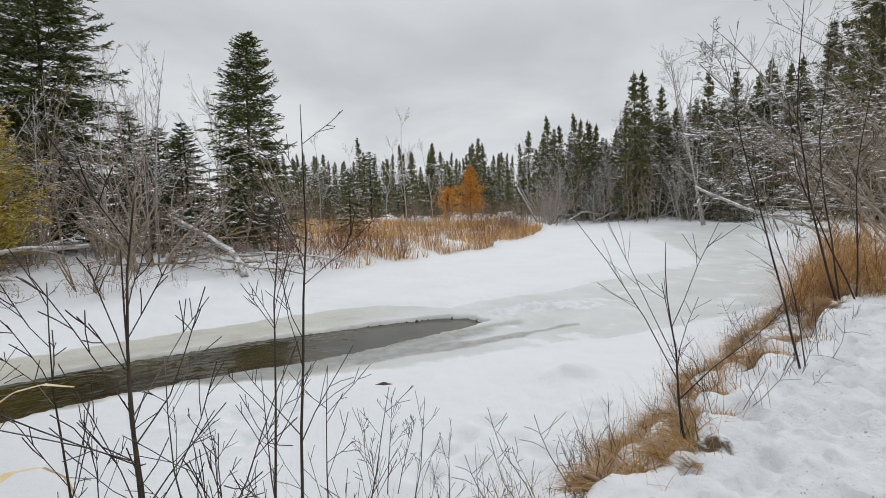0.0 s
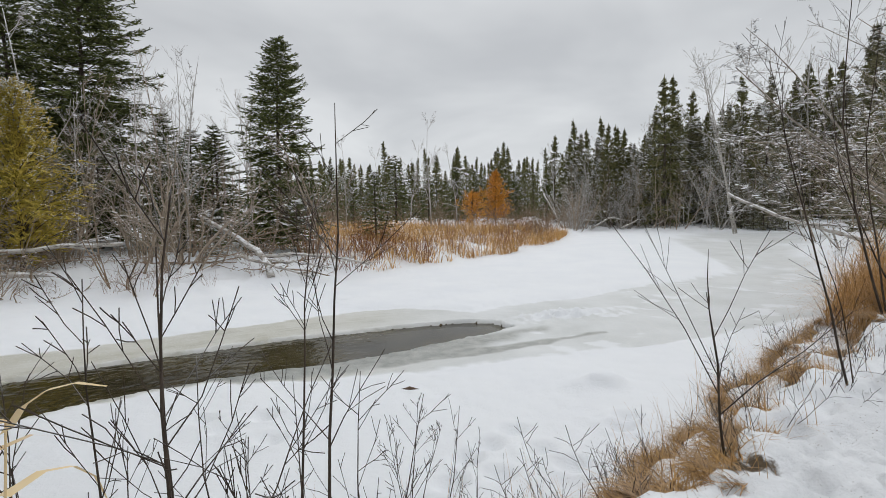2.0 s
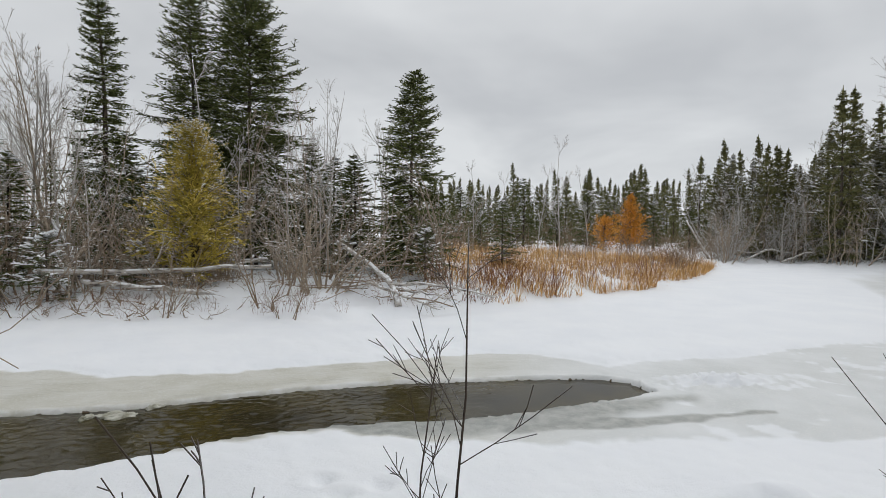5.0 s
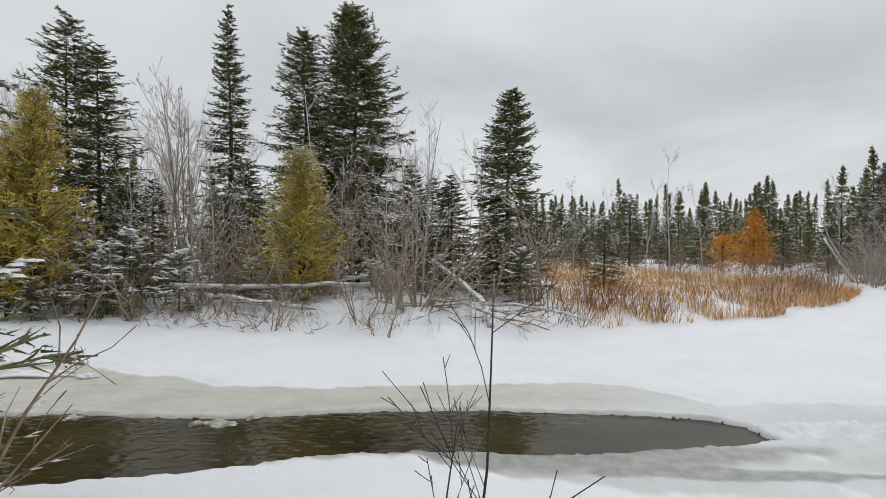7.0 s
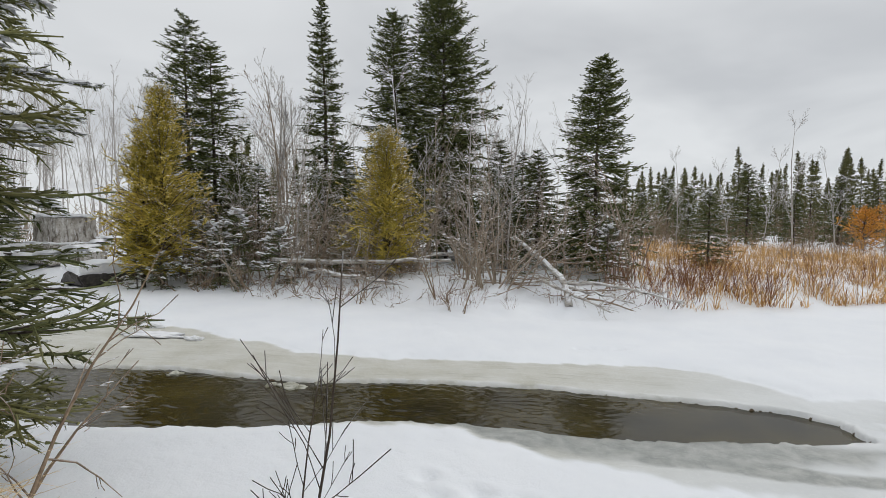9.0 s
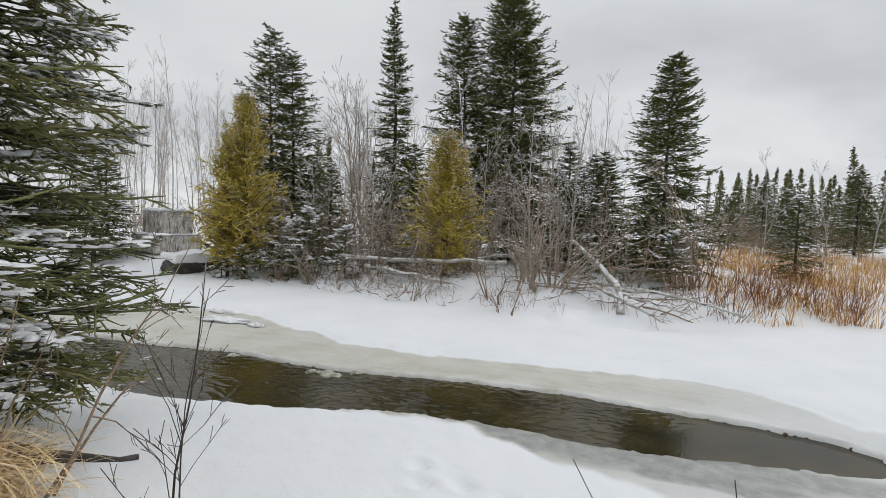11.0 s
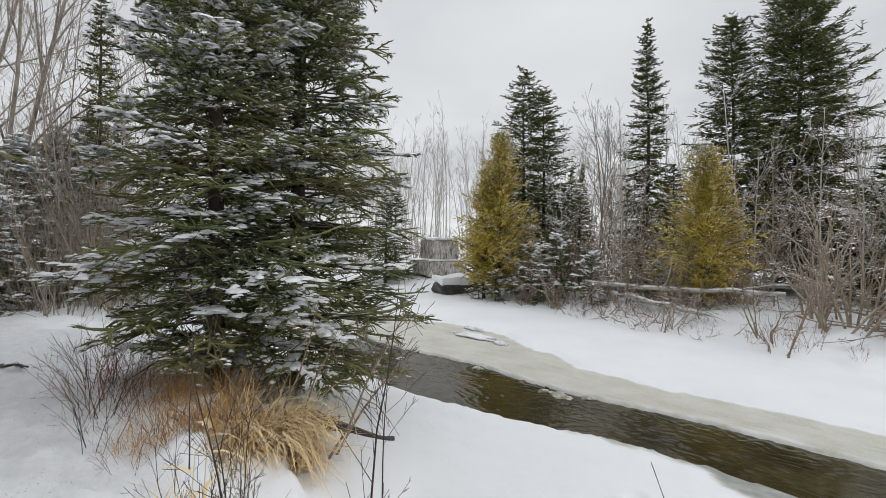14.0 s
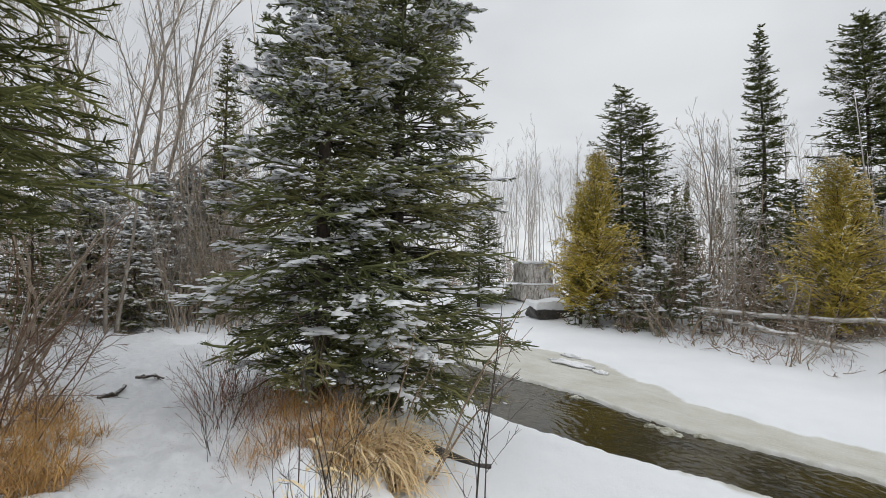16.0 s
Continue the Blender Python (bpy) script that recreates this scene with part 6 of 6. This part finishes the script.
many("bank_shoot", shoots[0], [(-0.82, 0.86, 0.81, 0), (-0.42, 0.94, 0.74, 2), (-0.22, 1.1, 0.63, 4), (-0.93, 0.71, 0.78, 1)], "thin dark leafless shoot on the river bank", "shoot", "bank shoots")
many("bank_shoot", shoots[1], [(-0.52, 1.02, 0.78, 1), (-0.73, 0.79, 0.81, 3), (-0.14, 1.19, 0.55, 5), (-0.28, 1.03, 0.74, 0)], "thin dark leafless shoot on the river bank", "shoot", "bank shoots")
many("bank_shoot", shoots[2], [(-0.36, 1.07, 0.74, 2), (-0.68, 1, 0.7, 4), (-0.05, 2.05, 0.7, 0), (-0.46, 1.08, 0.67, 3)], "thin dark leafless shoot on the river bank", "shoot", "bank shoots")
for i, (x, y, h) in enumerate(((-0.87, 0.83, 0.66), (-0.93, 0.76, 0.5))):
    g5 = np.random.default_rng(240 + i)
    reed = Soup().add(*tubes(np.array([[[0, 0, -0.05], [0.02, 0.01, h * 0.5], [0.03, 0.03, h]]]), np.array([[0.004, 0.003, 0.002]]), 5))
    reed.add(*blades(g5, np.array([[0.03, 0.03, h], [0.03, 0.03, h * 0.97], [0.025, 0.02, h * 0.8], [0.02, 0.01, h * 0.55], [0.02, 0.01, h * 0.4]]), 0.3, 0.026, 1.0, 1.8, 5))
    solo("withered_reed", reed.mesh("withered_reed", M_STRAW, False), zg(x, y, 0), "withered reed with pale hanging leaves", "reed", "withered reeds")
sapling("sapling", 208, [(0, 0, 0.02, 0.06, 0.95, 0.005)], LV, "single thin dark shoot in the snow", (-1.9, 0.5))
sapling("sapling", 203, [(0, 0, -0.22, 0.05, 0.95, 0.0062)], ((6, 0.26, 0.62, (24, 46), 0.95, 0.6), (4, 0.25, 0.95, (18, 45), 0.36, 0.6)), "small dark sapling with upswept twigs", (1.05, 2.12), crook=0.05)
sapling("sapling", 204, [(0, 0, -0.32, 0.05, 1.9, 0.007), (0.05, 0.03, -0.1, 0.1, 1.2, 0.004)], LV, "slim dark alder shoot leaning over the bank", (2.08, 2.87), crook=0.05)
sapling("sapling", 206, [(0, 0, -0.38, 0.05, 3.1, 0.012), (0.1, 0.1, -0.12, 0.1, 2.8, 0.010), (0.2, 0.0, -0.28, 0.2, 2.5, 0.009), (0.25, 0.1, 0.15, 0.1, 2.7, 0.009)], ((16, 0.2, 0.97, (25, 55), 0.40, 0.45), (5, 0.2, 0.95, (20, 50), 0.45, 0.6)), "clump of dark alder shoots on the bank", (3.9, 4.9), crook=0.07)
for seed, x, y, wx3, wy3, ln, rad in ((251, 8.2, 8.6, -0.75, 0.12, 5.2, 0.036), (252, 9.3, 9.4, -0.45, -0.1, 6.5, 0.04), (253, 9.6, 11.2, -0.7, 0.1, 6.2, 0.036), (254, 7.4, 7.2, -0.1, 0.1, 4.6, 0.03)):
    g4 = np.random.default_rng(seed)
    polys = bare_polys(g4, np.array([[0, 0, -0.1]]), np.array([[wx3, wy3, 1.0]]), [ln], [rad], ((12, 0.2, 0.97, (30, 65), 0.5, 0.5), (8, 0.15, 0.95, (25, 60), 0.42, 0.5), (4, 0.2, 0.95, (25, 60), 0.42, 0.6)), 0.09, -0.25, 9)
    tree_thing("alder_tree", split_mesh("leaning_alder", polys, M_GREYBROWN, 0.003, 800, 0.042, g4), Matrix.Translation(zg(x, y, 0)), "crooked alder leaning over the bank with snowy limbs", "alder tree", "bank alders")
sapling("twiggy_weed", 205, [(0, 0, 0.05, 0.1, 0.62, 0.004), (0.05, 0, 0.25, 0.1, 0.5, 0.003), (-0.04, 0, -0.2, 0.1, 0.5, 0.003)], LV, "small leafless weed standing in the snow", (-0.36, 2.75))
leaf = Soup().add([(0, 0, 0), (0.05, 0.012, 0.012), (0.11, 0.0, 0.0), (0.05, -0.012, 0.015), (0.05, 0, -0.006)], [np.array([[0, 4, 1], [1, 4, 2], [0, 3, 4], [4, 3, 2]])])
solo("dead_leaf", leaf.mesh("leaf", M_LEAF), (-0.42, 2.85, 0.70), "curled dark dead leaf caught on a twig", "leaf")
weed = [shrub_mesh("weed", 210 + i, 0.75, 6, 0.35, M_DARKTWIG, 1.0, ((5, 0.3, 0.95, (18, 42), 0.4, 0.6),), radius=0.0035) for i in range(3)]
many("twiggy_weed", weed[0], [(-0.46, 1.08, 0.67, 0), (-0.12, 1.24, 0.44, 2), (0.6, 2.2, 0.5, 3), (1.5, 2.6, 0.6, 5), (-0.9, 0.78, 0.59, 1)], "leafless dark weed stems in the snow", "weed", "bank weeds")
many("twiggy_weed", weed[1], [(0.2, 2.2, 0.6, 2), (-0.37, 1.15, 0.59, 3), (-2.3, -0.2, 0.9, 4), (-3, -0.45, 0.9, 5)], "leafless dark weed stems in the snow", "weed", "bank weeds")
many("twiggy_weed", weed[2], [(-0.19, 1.08, 0.44, 1), (1.2, 2.4, 0.5, 2), (-0.1, 2.3, 0.6, 3), (-3.3, -0.6, 0.8, 1), (-0.78, 0.9, 0.59, 0)], "leafless dark weed stems in the snow", "weed", "bank weeds")
ruddy = shrub_mesh("ruddy_weed", 216, 0.62, 9, 0.4, M_REDTWIG, 1.0, ((5, 0.25, 0.95, (18, 45), 0.4, 0.6),), radius=0.003, wander=0.1)
many("twiggy_weed", ruddy, [(-4.0, -0.75, 1.2, 3.3), (-3.4, -0.5, 1.0, 4.4), (-2.9, -0.15, 0.8, 0.2), (-4.7, -0.9, 1.3, 5.1), (-2.0, 0.1, 0.6, 1.1), (-3.1, -0.55, 1.0, 0), (-3.5, -0.75, 1.1, 1), (-3.9, -0.9, 1.1, 2), (-2.7, -0.35, 0.8, 3), (-4.4, -1.1, 1.2, 4), (-3.3, -0.25, 0.9, 5), (-2.5, 0.15, 0.7, 2), (-2.1, 0.35, 0.6, 4), (-2.6, 0.45, 0.7, 0.5), (-3.8, -0.5, 0.9, 1.5)], "red-brown dead weed stems in the snow", "weed", "ruddy weeds")
leafy = [tuft_mesh("leafy_straw", 224 + i, 11, 0.10, 0.62, 0.017, M_STRAW, 0.3, 2.0) for i in range(2)]
many("grass_clump", leafy[0], [(-0.88, 0.82, 0.75, 0), (-0.45, 1, 0.44, 2), (-1.08, 0.65, 0.67, 1), (-0.28, 1.15, 0.37, 4)], "few withered straw leaves on thin stalks", "grass", "leafy stalks")
many("grass_clump", leafy[1], [(-0.98, 0.76, 0.66, 3), (-0.56, 1.08, 0.44, 1), (-0.74, 0.81, 0.52, 5), (-1.24, 0.53, 0.59, 2)], "few withered straw leaves on thin stalks", "grass", "leafy stalks")
edge_weed = shrub_mesh("edge_weed", 214, 0.42, 5, 0.4, M_DARKTWIG, 1.0, ((5, 0.2, 0.95, (25, 60), 0.5, 0.6),), radius=0.0022, wander=0.14)
sp = []
for i in range(34):
    x, y = EDGE[i % 17]
    sp.append((x + g.normal(-0.08, 0.14), y + g.normal(0.06, 0.14), g.uniform(0.5, 1.2), g.uniform(0, 6)))
many("twiggy_weed", edge_weed, sp, "fine dark twigs sticking out of matted grass", "weed", "bank edge twigs")
thin = tuft_mesh("thin_grass", 220, 40, 0.22, 0.45, 0.003, M_TUFT, 0.5, 0.9)
many("grass_tuft", thin, [(-0.43, 1.05, 0.74, 0), (-0.19, 1.21, 0.67, 1), (-0.62, 0.93, 0.81, 2), (0.3, 2.3, 0.8, 3), (1.1, 2.75, 0.8, 4), (1.6, 3.2, 0.9, 5), (2, 3.6, 1, 0), (-0.81, 0.78, 0.81, 1), (0.75, 2.3, 0.7, 2)], "sparse thin dead grass in the snow", "grass", "thin bank grasses")
# brush left of the path
russet = shrub_mesh("russet_shrub", 97, 2.3, 9, 1.3, M_RUSSET, 1.0, ((8, 0.12, 0.95, (25, 65), 0.42, 0.55), (4, 0.15, 0.95, (25, 65), 0.5, 0.6)), 0.010, 0.13, 30, 0.025, 0.0022)
many("bare_shrub", russet, [(-2.7, -2.2, 0.8, 0.3), (-3.5, -2.9, 0.9, 2.2), (-2.2, -1.9, 0.7, 4.1), (-4.6, -4.0, 1.0, 1.1), (-3.0, -2.9, 0.95, 5.2)], "red-brown leafless shrub beside the footpath", "shrub", "path shrubs")
many("bare_shrub", sh[2], [(-4.2, -3.2, 0.9, 4)], "brown leafless shrub beside the footpath", "shrub", "path shrubs")
many("bare_shrub", sh[3], [(-4.4, -3.4, 0.8, 3), (-3.3, 1.35, 0.7, 2.0)], "brown leafless shrub beside the footpath", "shrub", "path shrubs")
sp = []
for i in range(22):
    x, y = on_line(cum[-2] * g.random(), 0.1 + 0.9 * g.random())
    sp.append((x, y, g.uniform(0.6, 1.3), g.uniform(0, 6)))
many("twiggy_weed", ruddy, sp, "red-brown dead weed stems at the ice edge", "weed", "far bank weeds")
